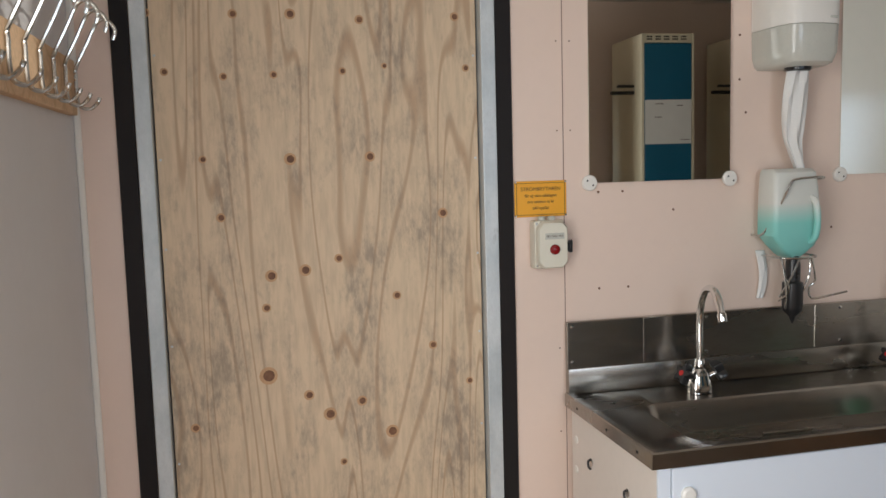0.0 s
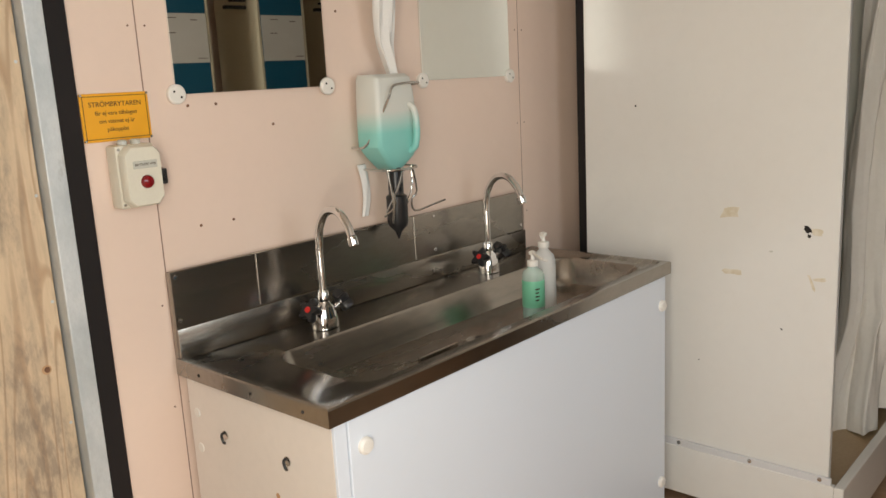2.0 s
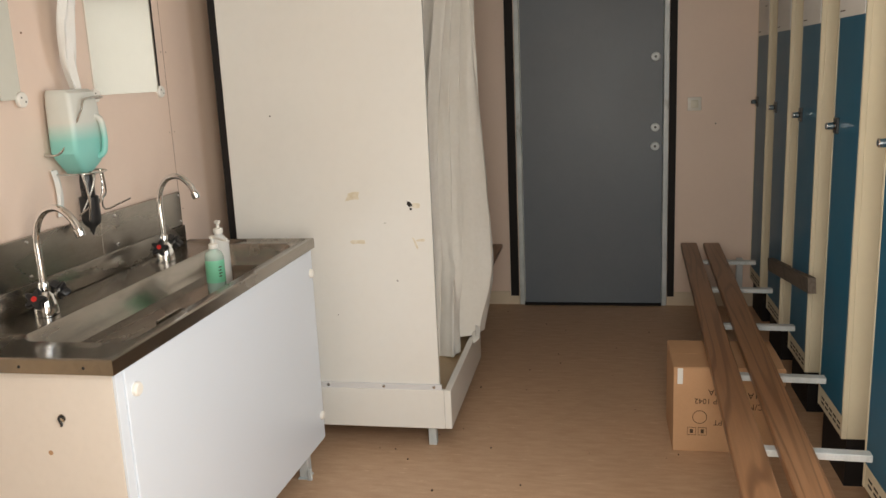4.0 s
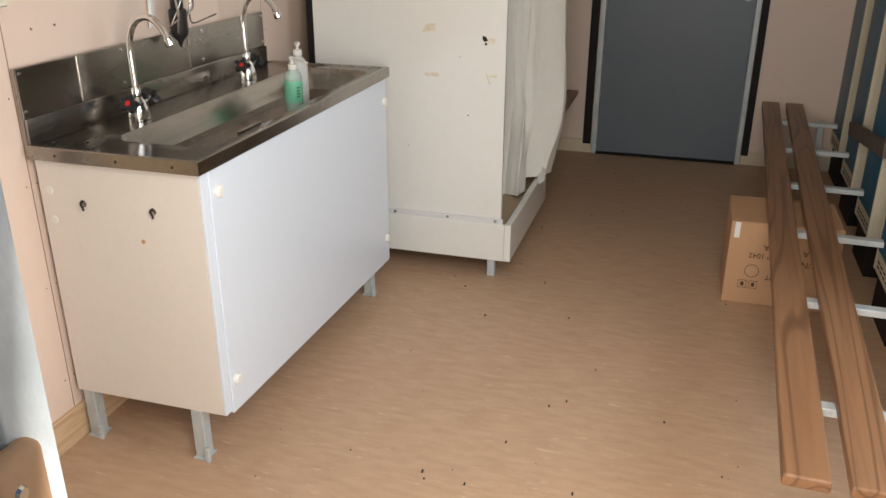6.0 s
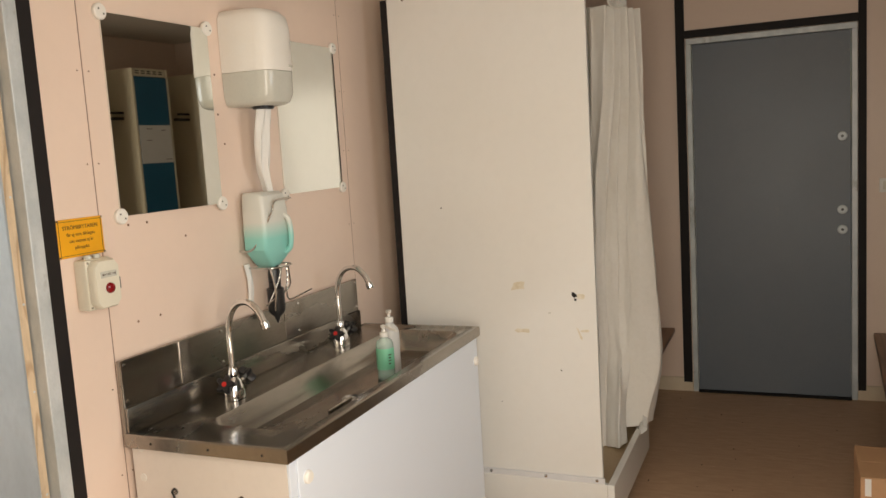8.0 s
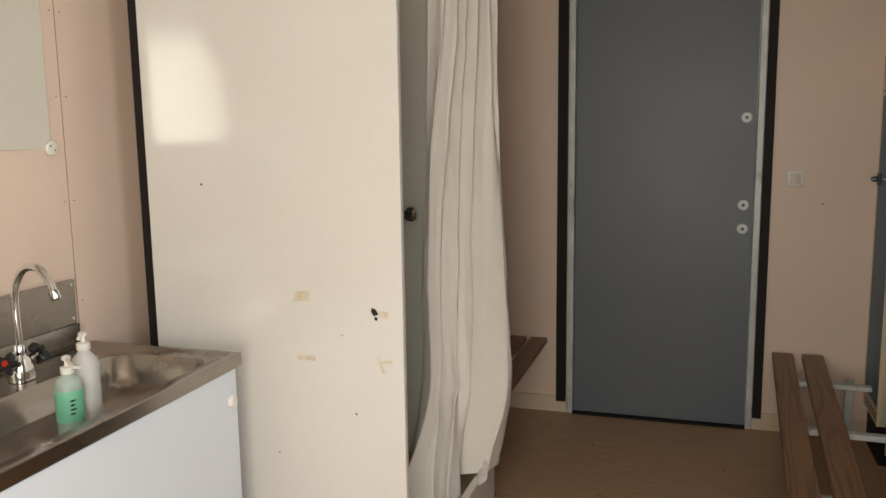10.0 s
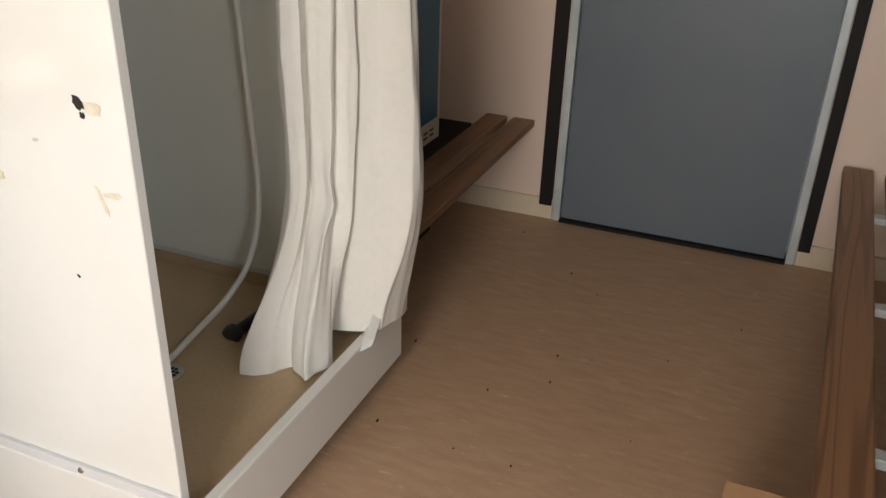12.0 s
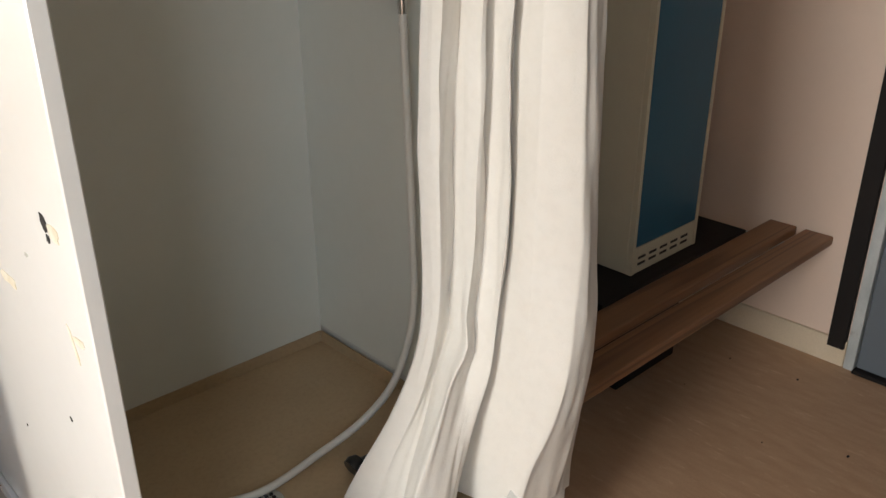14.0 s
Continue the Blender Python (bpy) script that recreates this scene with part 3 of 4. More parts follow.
top = thing("wash_trough", "stained stainless steel wash trough with upstand", "sink", (1.42, 1.88, 0.855))
BX0, BX1, BY0, BY1 = 0.885, 2.020, 1.672, 1.975
N = 6
inner = lambda z, d, r: round_rect(BX0 + d, BY0 + d, BX1 - d, BY1 - d, z, r, N)
ring = inner(SZ, 0, 0.055)


def rect_like(loop, x0, y0, x1, y1, z):
    """Corners of a plain rectangle with as many points as a rounded loop."""
    out, k = [], N + 1
    for c, (cx, cy) in enumerate(((x1, y1), (x0, y1), (x0, y0), (x1, y0))):
        for i in range(k):
            p = loop[c * k + i]
            f = i / N
            a = Vector((cx, p.y, z)) if c in (0, 2) else Vector((p.x, cy, z))
            b = Vector((p.x, cy, z)) if c in (0, 2) else Vector((cx, p.y, z))
            corner = Vector((cx, cy, z))
            out.append(a.lerp(corner, min(1, 2 * f)) if f <= 0.5 else corner.lerp(b, 2 * f - 1))
    return out


loops = [rect_like(ring, SX0, SY0, SX1, SY1, 0.854), rect_like(ring, SX0, SY0, SX1, SY1, SZ - 0.003), rect_like(ring, SX0 + 0.003, SY0 + 0.003, SX1 - 0.003, SY1, SZ),
         rect_like(ring, SX0 + 0.022, SY0 + 0.022, SX1 - 0.022, SY1 - 0.002, SZ), rect_like(ring, SX0 + 0.028, SY0 + 0.028, SX1 - 0.028, SY1 - 0.004, SZ - 0.005),
         inner(SZ - 0.006, 0, 0.055), inner(SZ - 0.012, 0.006, 0.055), inner(SZ - 0.062, 0.016, 0.06), inner(SZ - 0.082, 0.026, 0.06), inner(SZ - 0.090, 0.050, 0.05)]
trough = part("trough", loft(loops, False, True), STEEL, top, "", True)
part("drain", lathe([(0.03, 0), (0.028, 0.002), (0.0, 0.001)], (1.42, 1.83, SZ - 0.090), (0, 0, 1), 20), CHROME, trough)
part("drain_cover", box(1.06, 1.690, SZ - 0.052, 1.185, 1.697, SZ - 0.006, 0.001, 1), STEEL, trough, "small bent steel plate")
up = part("upstand", box(0.758, SY1 - 0.006, SZ - 0.004, 2.034, SY1 + 0.008, 1.082, 0.003, 2), STEEL, top, "stained steel upstand")
part("upstand_fold", box(0.758, SY1 - 0.014, SZ - 0.004, 2.034, SY1 - 0.0065, 0.956, 0.003, 2), STEEL, top, "", True)
for x in (0.985, 1.52):
    part("upstand_seam", box(x - 0.006, SY1 - 0.0085, 0.958, x + 0.006, SY1 - 0.0058, 1.080, 0.001, 1), STEEL, up)
for x in (0.772, 1.17, 1.60, 2.02):
    for z in (1.068, 0.972):
        part("screw", lathe([(0.006, 0), (0.005, 0.002), (0.0, 0.0025)], (x, SY1 - 0.006, z), (0, -1, 0), 10), CHROME, up)
for y in (1.70, 1.86, 2.04):
    part("rivet", lathe([(0.004, 0), (0.003, 0.0015)], (SX0, y, 0.870), (-1, 0, 0), 8), DIRT, trough)


def star(c, axis, r, h, bm=None):
    """Five-lobed tap knob."""
    q = Vector((0, 0, 1)).rotation_difference(Vector(axis).normalized())
    loops = []
    for s, k in ((0.86, 0), (1, 0.2), (1, 0.8), (0.82, 1)):
        loops.append([Vector(c) + q @ Vector((math.cos(a) * rad * s, math.sin(a) * rad * s, h * k)) for a, rad in
                      ((2 * math.pi * i / 30, r * (0.78 + 0.22 * math.cos(5 * 2 * math.pi * i / 30))) for i in range(30))])
    return loft(loops, bm=bm)


def tap(x, y, right_knob):
    z = SZ - 0.004
    t = thing("tap", "chrome swan-neck mixer tap with dark star handles", "tap", (x, y, z), "taps on the wash trough")
    part("base", loft([round_rect(x - 0.032, y - 0.026, x + 0.032, y + 0.026, z, 0.02, 5), round_rect(x - 0.031, y - 0.025, x + 0.031, y + 0.025, z + 0.02, 0.02, 5),
                       round_rect(x - 0.024, y - 0.019, x + 0.024, y + 0.019, z + 0.052, 0.015, 5), round_rect(x - 0.014, y - 0.014, x + 0.014, y + 0.014, z + 0.064, 0.012, 5)]),
         CHROME, t, "", True)
    part("collar", lathe([(0.013, 0.058), (0.014, 0.062), (0.014, 0.085), (0.011, 0.09)], (x, y, z), seg=18), CHROME, t, "", True)
    part("spout", tube([(x, y, z + 0.07), (x, y, z + 0.13), (x, y, z + 0.205), (x - 0.002, y - 0.014, z + 0.252), (x - 0.007, y - 0.045, z + 0.283), (x - 0.014, y - 0.088, z + 0.288), (x - 0.020, y - 0.124, z + 0.264), (x - 0.024, y - 0.142, z + 0.236)], 0.0095, 14, 6), CHROME, t, "", True)
    part("aerator", lathe([(0.011, 0), (0.0125, 0.003), (0.0125, 0.020), (0.010, 0.022)], (x - 0.026, y - 0.150, z + 0.216), (0.06, 0.38, 1), 16), CHROME, t, "", True)
    for s, axis in ((-1, (-0.86, -0.22, 0.42)), (1, (0.86, -0.15, 0.45))):
        a = Vector(axis).normalized()
        c = Vector((x + s * 0.022, y - 0.004, z + 0.040))
        st = part("stem", lathe([(0.007, 0), (0.007, 0.026)], c, a, 12), CHROME, t, "", True)
        if s > 0 and not right_knob:
            part("stem_end", lathe([(0.010, 0.024), (0.012, 0.030), (0.004, 0.034)], c, a, 12), CHROME, st)
            continue
        k = part("handle", star(c + a * 0.022, a, 0.030, 0.024), BLACK_PL, t, "dark star-shaped handle", True)
        if s < 0:
            part("red_mark", lathe([(0.008, 0), (0.007, 0.002)], c + a * 0.0455, a, 12), RED_DOT, k)
    return t


tap(1.100, 2.034, True)
tap(1.738, 2.036, True)

zb = SZ - 0.090
bot = thing("soap_bottle", "pale green pump bottle of hand soap standing in the trough", "soap bottle", (1.650, 1.815, zb))
part("body", lathe([(0.030, 0), (0.033, 0.006), (0.033, 0.165), (0.028, 0.185), (0.015, 0.196), (0.013, 0.205)], (1.650, 1.815, zb), seg=24), CLEARB, bot, "", True)
part("soap", lathe([(0.028, 0.004), (0.0315, 0.008), (0.0315, 0.135)], (1.650, 1.815, zb), seg=24), MINT, bot)
lab = part("label", lathe([(0.0334, 0.05), (0.0336, 0.052), (0.0336, 0.150), (0.0334, 0.152)], (1.650, 1.815, zb), seg=24), GREEN_LABEL, bot, "green printed label", True)
for k in range(4):
    part("print_bar", box(1.622, 1.7825, zb + 0.080 + 0.014 * k, 1.633 + 0.004 * (k % 2), 1.7885, zb + 0.083 + 0.014 * k), INK, lab)
pump = part("pump", lathe([(0.015, 0.203), (0.016, 0.206), (0.016, 0.224), (0.006, 0.228), (0.005, 0.246), (0.011, 0.248), (0.011, 0.258), (0.004, 0.262)], (1.650, 1.815, zb), seg=18), WHITE_PL, bot, "white pump head", True)
part("nozzle", tube([(1.650, 1.815, zb + 0.254), (1.585, 1.738, zb + 0.256), (1.602, 1.732, zb + 0.248)], 0.005, 8, 4), WHITE_PL, pump, "", True)
bot.scale = (0.92, 0.92, 0.72)
bot2 = thing("soap_bottle", "frosted white pump bottle standing in the trough", "soap bottle", (1.722, 1.828, zb))
part("body", lathe([(0.031, 0), (0.034, 0.006), (0.034, 0.175), (0.030, 0.200), (0.014, 0.222), (0.013, 0.230)], (1.722, 1.828, zb), seg=24), FROST, bot2, "", True)
pump = part("pump", lathe([(0.016, 0.228), (0.017, 0.231), (0.017, 0.248), (0.006, 0.252), (0.005, 0.268), (0.011, 0.270), (0.011, 0.279), (0.004, 0.283)], (1.722, 1.828, zb), seg=18), WHITE_PL, bot2, "white pump head", True)
part("nozzle", tube([(1.722, 1.828, zb + 0.276), (1.705, 1.818, zb + 0.280), (1.685, 1.808, zb + 0.272)], 0.005, 8, 4), WHITE_PL, pump, "", True)
bot2.scale = (0.95, 0.95, 0.80)

# ---- on the north wall ----
YF = YN
for i, (x0, x1, z0, z1) in enumerate(((0.832, 1.242, 1.450, 1.972), (1.600, 2.004, 1.450, 1.980))):
    mr = thing("wall_mirror", "frameless rectangular mirror held by round white clips", "mirror", (x0, YF, z0), "mirrors over the wash trough")
    out = 0.0093 if i == 0 else 0.0
    part("glass", loft([[Vector((x0, YF - 0.002, z)), Vector((x0, YF - 0.007, z)), Vector((x1, YF - 0.007 - out, z)), Vector((x1, YF - 0.002 - out, z))] for z in (z0, z1)]), MIRROR, mr, "silvered mirror glass")
    for x in (x0, x1):
        for z in (z0, z1):
            cl = part("clip", lathe([(0.020, 0), (0.021, 0.003), (0.021, 0.010), (0.018, 0.013), (0.0, 0.0135)], (x, YF - (out if x == x1 else 0), z), (0, -1, 0), 24), WHITE_PL, mr, "round white plastic clip", True)
            if out and x == x1:
                part("spacer", lathe([(0.008, 0), (0.008, out + 0.001)], (x + 0.006, YF, z), (0, -1, 0), 12), WHITE_PL, cl)
            for s in (-1, 1):
                part("screw_hole", lathe([(0.0025, 0), (0.0025, 0.0008)], (x + s * 0.008, YF - 0.0132 - (out if x == x1 else 0), z - s * 0.006), (0, -1, 0), 8), DIRT, cl)

sign = thing("warning_sign", "orange-yellow warning sign with dark lettering", "sign", (0.624, YF, 1.365))
plate = part("plate", box(0.624, YF - 0.004, 1.366, 0.768, YF - 0.0005, 1.460, 0.001, 1), YELLOW, sign)
for a in ((0.629, 1.371, 0.763, 1.3722), (0.629, 1.4538, 0.763, 1.455), (0.629, 1.3722, 0.6302, 1.4538), (0.7618, 1.3722, 0.763, 1.4538)):
    part("border_line", box(a[0], YF - 0.0046, a[1], a[2], YF - 0.0038, a[3]), INK, plate)
for txt, z, s in (("STRÖMBRYTAREN", 1.4385, 0.0135), ("får ej vara tillslagen", 1.4215, 0.0115), ("om vattnet ej är", 1.4055, 0.0115), ("påkopplat", 1.3895, 0.0115)):
    lettering("lettering", txt, s, face_north_wall(0.696, YF - 0.0044, z), INK, plate)
for x, z in ((0.627, 1.457), (0.765, 1.457), (0.627, 1.369), (0.765, 1.369)):
    part("screw", lathe([(0.003, 0), (0.0025, 0.002)], (x, YF - 0.004, z), (0, -1, 0), 8), WIRE, sign)

sw = thing("isolator_switch", "cream plastic switch box with a red indicator lamp", "switch box", (0.71, YF, 1.23))
part("back_box", box(0.664, YF - 0.040, 1.232, 0.748, YF, 1.358, 0.006, 2), CREAM_PL, sw, "", True)
cov = part("cover", loft([[Vector((0.708 + sx * s, yy, 1.295 + sz * s2)) for sx, sz in ((-0.040, -0.045), (-0.026, -0.060), (0.026, -0.060), (0.040, -0.045), (0.040, 0.045), (0.026, 0.060), (-0.026, 0.060), (-0.040, 0.045))]
                          for yy, s, s2 in ((YF - 0.041, 1, 1), (YF - 0.058, 1, 1), (YF - 0.064, 0.92, 0.94))]), CREAM_PL, sw, "", True)
part("indicator_lamp", lathe([(0.0135, 0), (0.0135, 0.003), (0.012, 0.007), (0.006, 0.0095), (0.0, 0.010)], (0.711, YF - 0.063, 1.284), (0, -1, 0), 20), RED, cov, "dark red lamp lens", True)
tagp = part("name_plate", box(0.685, YF - 0.0662, 1.311, 0.736, YF - 0.063, 1.326, 0.0005, 1), GREY_SHELL, cov)
lettering("lettering", "BRYTARE VVB", 0.0072, face_north_wall(0.7105, YF - 0.0664, 1.3185), INK, tagp)
knob = part("rotary_knob", lathe([(0.012, 0), (0.012, 0.010), (0.009, 0.012)], (0.748, YF - 0.040, 1.288), (1, 0, 0), 14), BLACK_PL, sw, "black rotary knob", True)
part("grip", box(0.757, YF - 0.046, 1.272, 0.768, YF - 0.034, 1.304, 0.003, 2), BLACK_PL, knob)
for x in (0.690, 0.718):
    part("cable_gland", lathe([(0.010, 0), (0.010, 0.008), (0.007, 0.011)], (x, YF - 0.022, 1.357), (0, 0, 1), 12), GREY_SHELL, sw)
for x, z in ((0.671, 1.350), (0.671, 1.240), (0.742, 1.350), (0.742, 1.240)):
    part("screw", lathe([(0.003, 0), (0.003, 0.002)], (x, YF - 0.040, z), (0, -1, 0), 8), WIRE, sw)

# paper towel dispenser
PXC, PYW = 1.400, 0.086


def d_shape(z, w, d, y0=YF - 0.002, n=10):
    """Outline of a bow-fronted box that stands against the wall."""
    out = [Vector((PXC + w, y0, z)), Vector((PXC - w, y0, z))]
    for k in range(n + 1):
        a = math.pi + math.pi * k / n
        ca, sa = math.cos(a), math.sin(a)
        out.append(Vector((PXC + w * math.copysign(abs(ca) ** 0.55, ca), y0 - d * 0.42 + d * 0.58 * math.copysign(abs(sa) ** 0.6, sa), z)))
    return out


disp = thing("towel_dispenser", "white plastic paper towel dispenser with smoky lower shell", "towel dispenser", (PXC, YF, 1.735))
part("cover", loft([d_shape(z, w, d) for z, w, d in ((1.845, 0.086, 0.172), (1.98, 0.086, 0.172), (2.012, 0.083, 0.165), (2.030, 0.072, 0.145), (2.036, 0.055, 0.12))]), WHITE_PL, disp, "glossy white cover", True)
part("lower_shell", loft([d_shape(z, w, d) for z, w, d in ((1.742, 0.066, 0.140), (1.750, 0.076, 0.158), (1.775, 0.083, 0.169), (1.844, 0.085, 0.171))]), GREY_SHELL, disp, "smoky translucent shell", True)
part("outlet", lathe([(0.030, 0), (0.034, 0.003), (0.034, 0.012)], (PXC, YF - 0.085, 1.732), seg=18), BLACK_PL, disp)
part("badge", box(PXC + 0.030, YF - 0.1735, 1.858, PXC + 0.052, YF - 0.1655, 1.864), GREY_SHELL, disp)
tw = thing("paper_towel", "crumpled strip of white paper hanging from the dispenser", "paper towel", (PXC, YF - 0.08, 1.46))
rows = []
for i in range(25):
    f = i / 24
    z = 1.742 - 0.285 * f
    xc = PXC + 0.004 - 0.005 * math.sin(f * 3.6) + (0.030 * max(0, f - 0.68) / 0.32)
    w = 0.030 + 0.006 * math.sin(f * 5) - 0.014 * max(0, f - 0.6) / 0.4
    yb = YF - 0.085 + 0.03 * f
    rows.append([Vector((xc + w * math.cos(a) * (1 + 0.10 * math.sin(3 * a + f * 3)), yb + 0.013 * math.sin(a) * (1 + 0.5 * math.sin(5 * a + 4 * f)), z)) for a in (2 * math.pi * k / 20 for k in range(20))])
part("strip", loft(rows), PAPER, tw, "", True)

# soap canister in its wire holder
can = thing("soap_canister", "milky plastic soap canister half full of mint green soap", "soap canister", (1.395, YF - 0.06, 1.23))


def can_loop(z, x0, x1, d, r=0.014):
    return round_rect(x0, YF - 0.018 - d, x1, YF - 0.018, z, r, 3)


part("body", loft([can_loop(1.228, 1.388, 1.424, 0.060, 0.010), can_loop(1.236, 1.376, 1.436, 0.066), can_loop(1.262, 1.348, 1.458, 0.080), can_loop(1.292, 1.322, 1.466, 0.088),
                   can_loop(1.352, 1.322, 1.466, 0.088), can_loop(1.42, 1.324, 1.463, 0.086), can_loop(1.462, 1.328, 1.459, 0.080), can_loop(1.472, 1.335, 1.452, 0.068)]), CANISTER, can, "milky plastic, mint green where the soap stands", True)
part("handle", tube([(1.436, YF - 0.098, 1.395), (1.440, YF - 0.116, 1.380), (1.442, YF - 0.121, 1.335), (1.440, YF - 0.116, 1.290), (1.436, YF - 0.098, 1.272)], 0.009, 10, 6), CANISTER, can, "", True)
hol = thing("wire_holder", "bent steel wire holder for the soap canister", "wire holder", (1.395, YF, 1.1))
part("hoop", tube([(1.318, YF - 0.006, 1.290), (1.322, YF - 0.060, 1.300), (1.348, YF - 0.114, 1.405), (1.360, YF - 0.117, 1.432), (1.376, YF - 0.118, 1.444), (1.440, YF - 0.118, 1.448), (1.470, YF - 0.108, 1.445), (1.476, YF - 0.05, 1.440), (1.476, YF - 0.004, 1.436)], 0.0032, 8, 4), WIRE, hol, "", True)
part("ring_wire", tube([(1.345, YF - 0.01, 1.232), (1.345, YF - 0.10, 1.232), (1.40, YF - 0.115, 1.230), (1.455, YF - 0.10, 1.232), (1.458, YF - 0.01, 1.232)], 0.0032, 8, 4), WIRE, hol, "", True)
for x, dx in ((1.352, 0.030), (1.446, -0.020)):
    part("stay", tube([(x, YF - 0.090, 1.234), (x + dx * 0.4, YF - 0.095, 1.18), (x + dx, YF - 0.085, 1.135), (x + dx * 0.8, YF - 0.05, 1.105)], 0.0028, 8, 4), WIRE, hol, "", True)
part("stay", tube([(1.352, YF - 0.095, 1.234), (1.366, YF - 0.095, 1.15), (1.372, YF - 0.085, 1.09)], 0.0028, 8, 4), WIRE, hol, "", True)
part("stay", tube([(1.405, YF - 0.100, 1.232), (1.385, YF - 0.095, 1.18), (1.360, YF - 0.075, 1.12)], 0.0028, 8, 4), WIRE, hol, "", True)
part("arm", tube([(1.440, YF - 0.100, 1.234), (1.462, YF - 0.09, 1.165), (1.446, YF - 0.085, 1.145), (1.455, YF - 0.085, 1.112), (1.50, YF - 0.105, 1.122), (1.54, YF - 0.12, 1.132)], 0.0028, 8, 3), WIRE, hol, "", True)
noz = thing("soap_nozzle", "black plastic pump nozzle under the canister", "nozzle", (1.408, YF - 0.066, 1.04))
part("body", lathe([(0.002, 0.0), (0.004, 0.006), (0.008, 0.016), (0.009, 0.020), (0.025, 0.036), (0.028, 0.048), (0.028, 0.115), (0.020, 0.120), (0.020, 0.165), (0.016, 0.19)], (1.408, YF - 0.066, 1.042), seg=20), BLACK_PL, noz, "", True)
rag = thing("paper_scrap", "strip of crumpled white paper behind the canister", "paper", (1.345, YF - 0.02, 1.11))
rows = []
for i in range(14):
    f = i / 13
    rows.append([Vector((1.340 + 0.012 * math.sin(f * 3) + (0.015 - 0.004 * f) * math.cos(a), YF - 0.012 + 0.005 * math.sin(a) * (1 + 0.4 * math.sin(4 * a + 5 * f)), 1.245 - 0.135 * f)) for a in (2 * math.pi * k / 12 for k in range(12))])
part("strip", loft(rows), PAPER, rag, "", True)

# ---- hook rail on the west wall ----
rail = thing("hook_rail", "wooden rail with bent steel coat hooks", "coat rack", (XW, 1.6, 1.63))
part("board", box(XW, 1.12, 1.640, XW + 0.020, 2.078, 1.760, 0.003, 2), BASEWOOD, rail, "varnished wooden board")
for k in range(9):
    y = 2.040 - 0.105 * k
    x = XW + 0.024
    hk = part("hook", tube([(x + 0.085, y, 1.800), (x + 0.090, y, 1.822), (x + 0.075, y, 1.842), (x + 0.055, y, 1.838), (x + 0.035, y, 1.800), (x + 0.006, y, 1.742), (x + 0.004, y, 1.725),
                            (x + 0.004, y, 1.672), (x + 0.012, y, 1.655), (x + 0.030, y, 1.652), (x + 0.044, y, 1.664), (x + 0.050, y, 1.676)], 0.0042, 8, 4), WIRE, rail, "bent steel double hook", True)

# ---- shower cabin ----
GX0, GX1, GY0, GY1 = 2.226, 3.062, 1.190, 2.014
sh = thing("shower_cabin", "white laminated shower cabin on a raised tray", "shower cabin", (2.65, 1.6, 0))
pan = part("side_panel", box(GX0, GY0 + 0.014, 0.246, GX0 + 0.022, 2.000, 2.180, 0.002, 1), WHITE_PANEL, sh, "glossy white panel with torn tape marks")
part("side_panel", box(GX1, GY0 + 0.02, 0.246, GX1 + 0.022, GY1 + 0.02, 2.180, 0.002, 1), WHITE_INNER, sh)
part("back_panel", box(GX0 + 0.022, GY1 - 0.010, 0.19, GX1, GY1 + 0.010, 2.180), WHITE_INNER, sh)
# the dark of the gap behind the panel, put in as a black strip
part("rear_strip", box(GX0 + 0.004, 2.0015, 0.25, GX0 + 0.02, 2.030, 2.175), BLACK, sh, "black strip standing for the shade in the gap to the wall")
tray = part("tray", box(GX0 - 0.012, GY0 - 0.032, 0.083, GX1 + 0.004, GY0 - 0.004, 0.246, 0.004, 2), WHITE_PANEL, sh, "white tray skirt")
part("tray_skirt", box(GX0 - 0.012, GY0 - 0.004, 0.083, GX0 + 0.010, GY1 + 0.02, 0.246, 0.003, 2), WHITE_PANEL, tray)
part("tray_skirt", box(GX1 + 0.008, GY0 + 0.020, 0.083, GX1 + 0.03, GY1 + 0.02, 0.2455, 0.003, 2), WHITE_PANEL, tray)
part("tray_floor", box(GX0 + 0.010, GY0 - 0.004, 0.13, GX1 + 0.008, GY1 + 0.02, 0.200), TRAY_FLOOR, sh, "brown stained shower floor")
part("floor_upturn", box(GX0 + 0.022, GY1 - 0.014, 0.2, GX1 - 0.004, GY1 - 0.0105, 0.232), TRAY_FLOOR, sh)
part("floor_upturn", box(GX1 - 0.004, GY0 + 0.01, 0.2, GX1 - 0.0005, GY1 - 0.0145, 0.232), TRAY_FLOOR, sh)
strip = part("edge_strip", box(GX0 - 0.010, GY0 + 0.004, 0.246, GX0 - 0.0005, GY1, 0.268, 0.001, 1), GREYWALL, sh, "pale grey painted edge strip")
for y in (1.225, 1.43, 1.66, 1.9):
    part("screw", lathe([(0.007, 0), (0.006, 0.002), (0, 0.003)], (GX0 - 0.010, y, 0.258), (-1, 0, 0), 12), WIRE, strip)
for x, y in ((2.255, 1.245), (3.03, 1.245), (2.255, 1.99), (3.03, 1.99)):
    part("leg", box(x - 0.016, y - 0.016, 0, x + 0.016, y + 0.016, 0.13, 0.002, 1), GALV, sh, "square galvanised leg")
rr = random.Random(3)


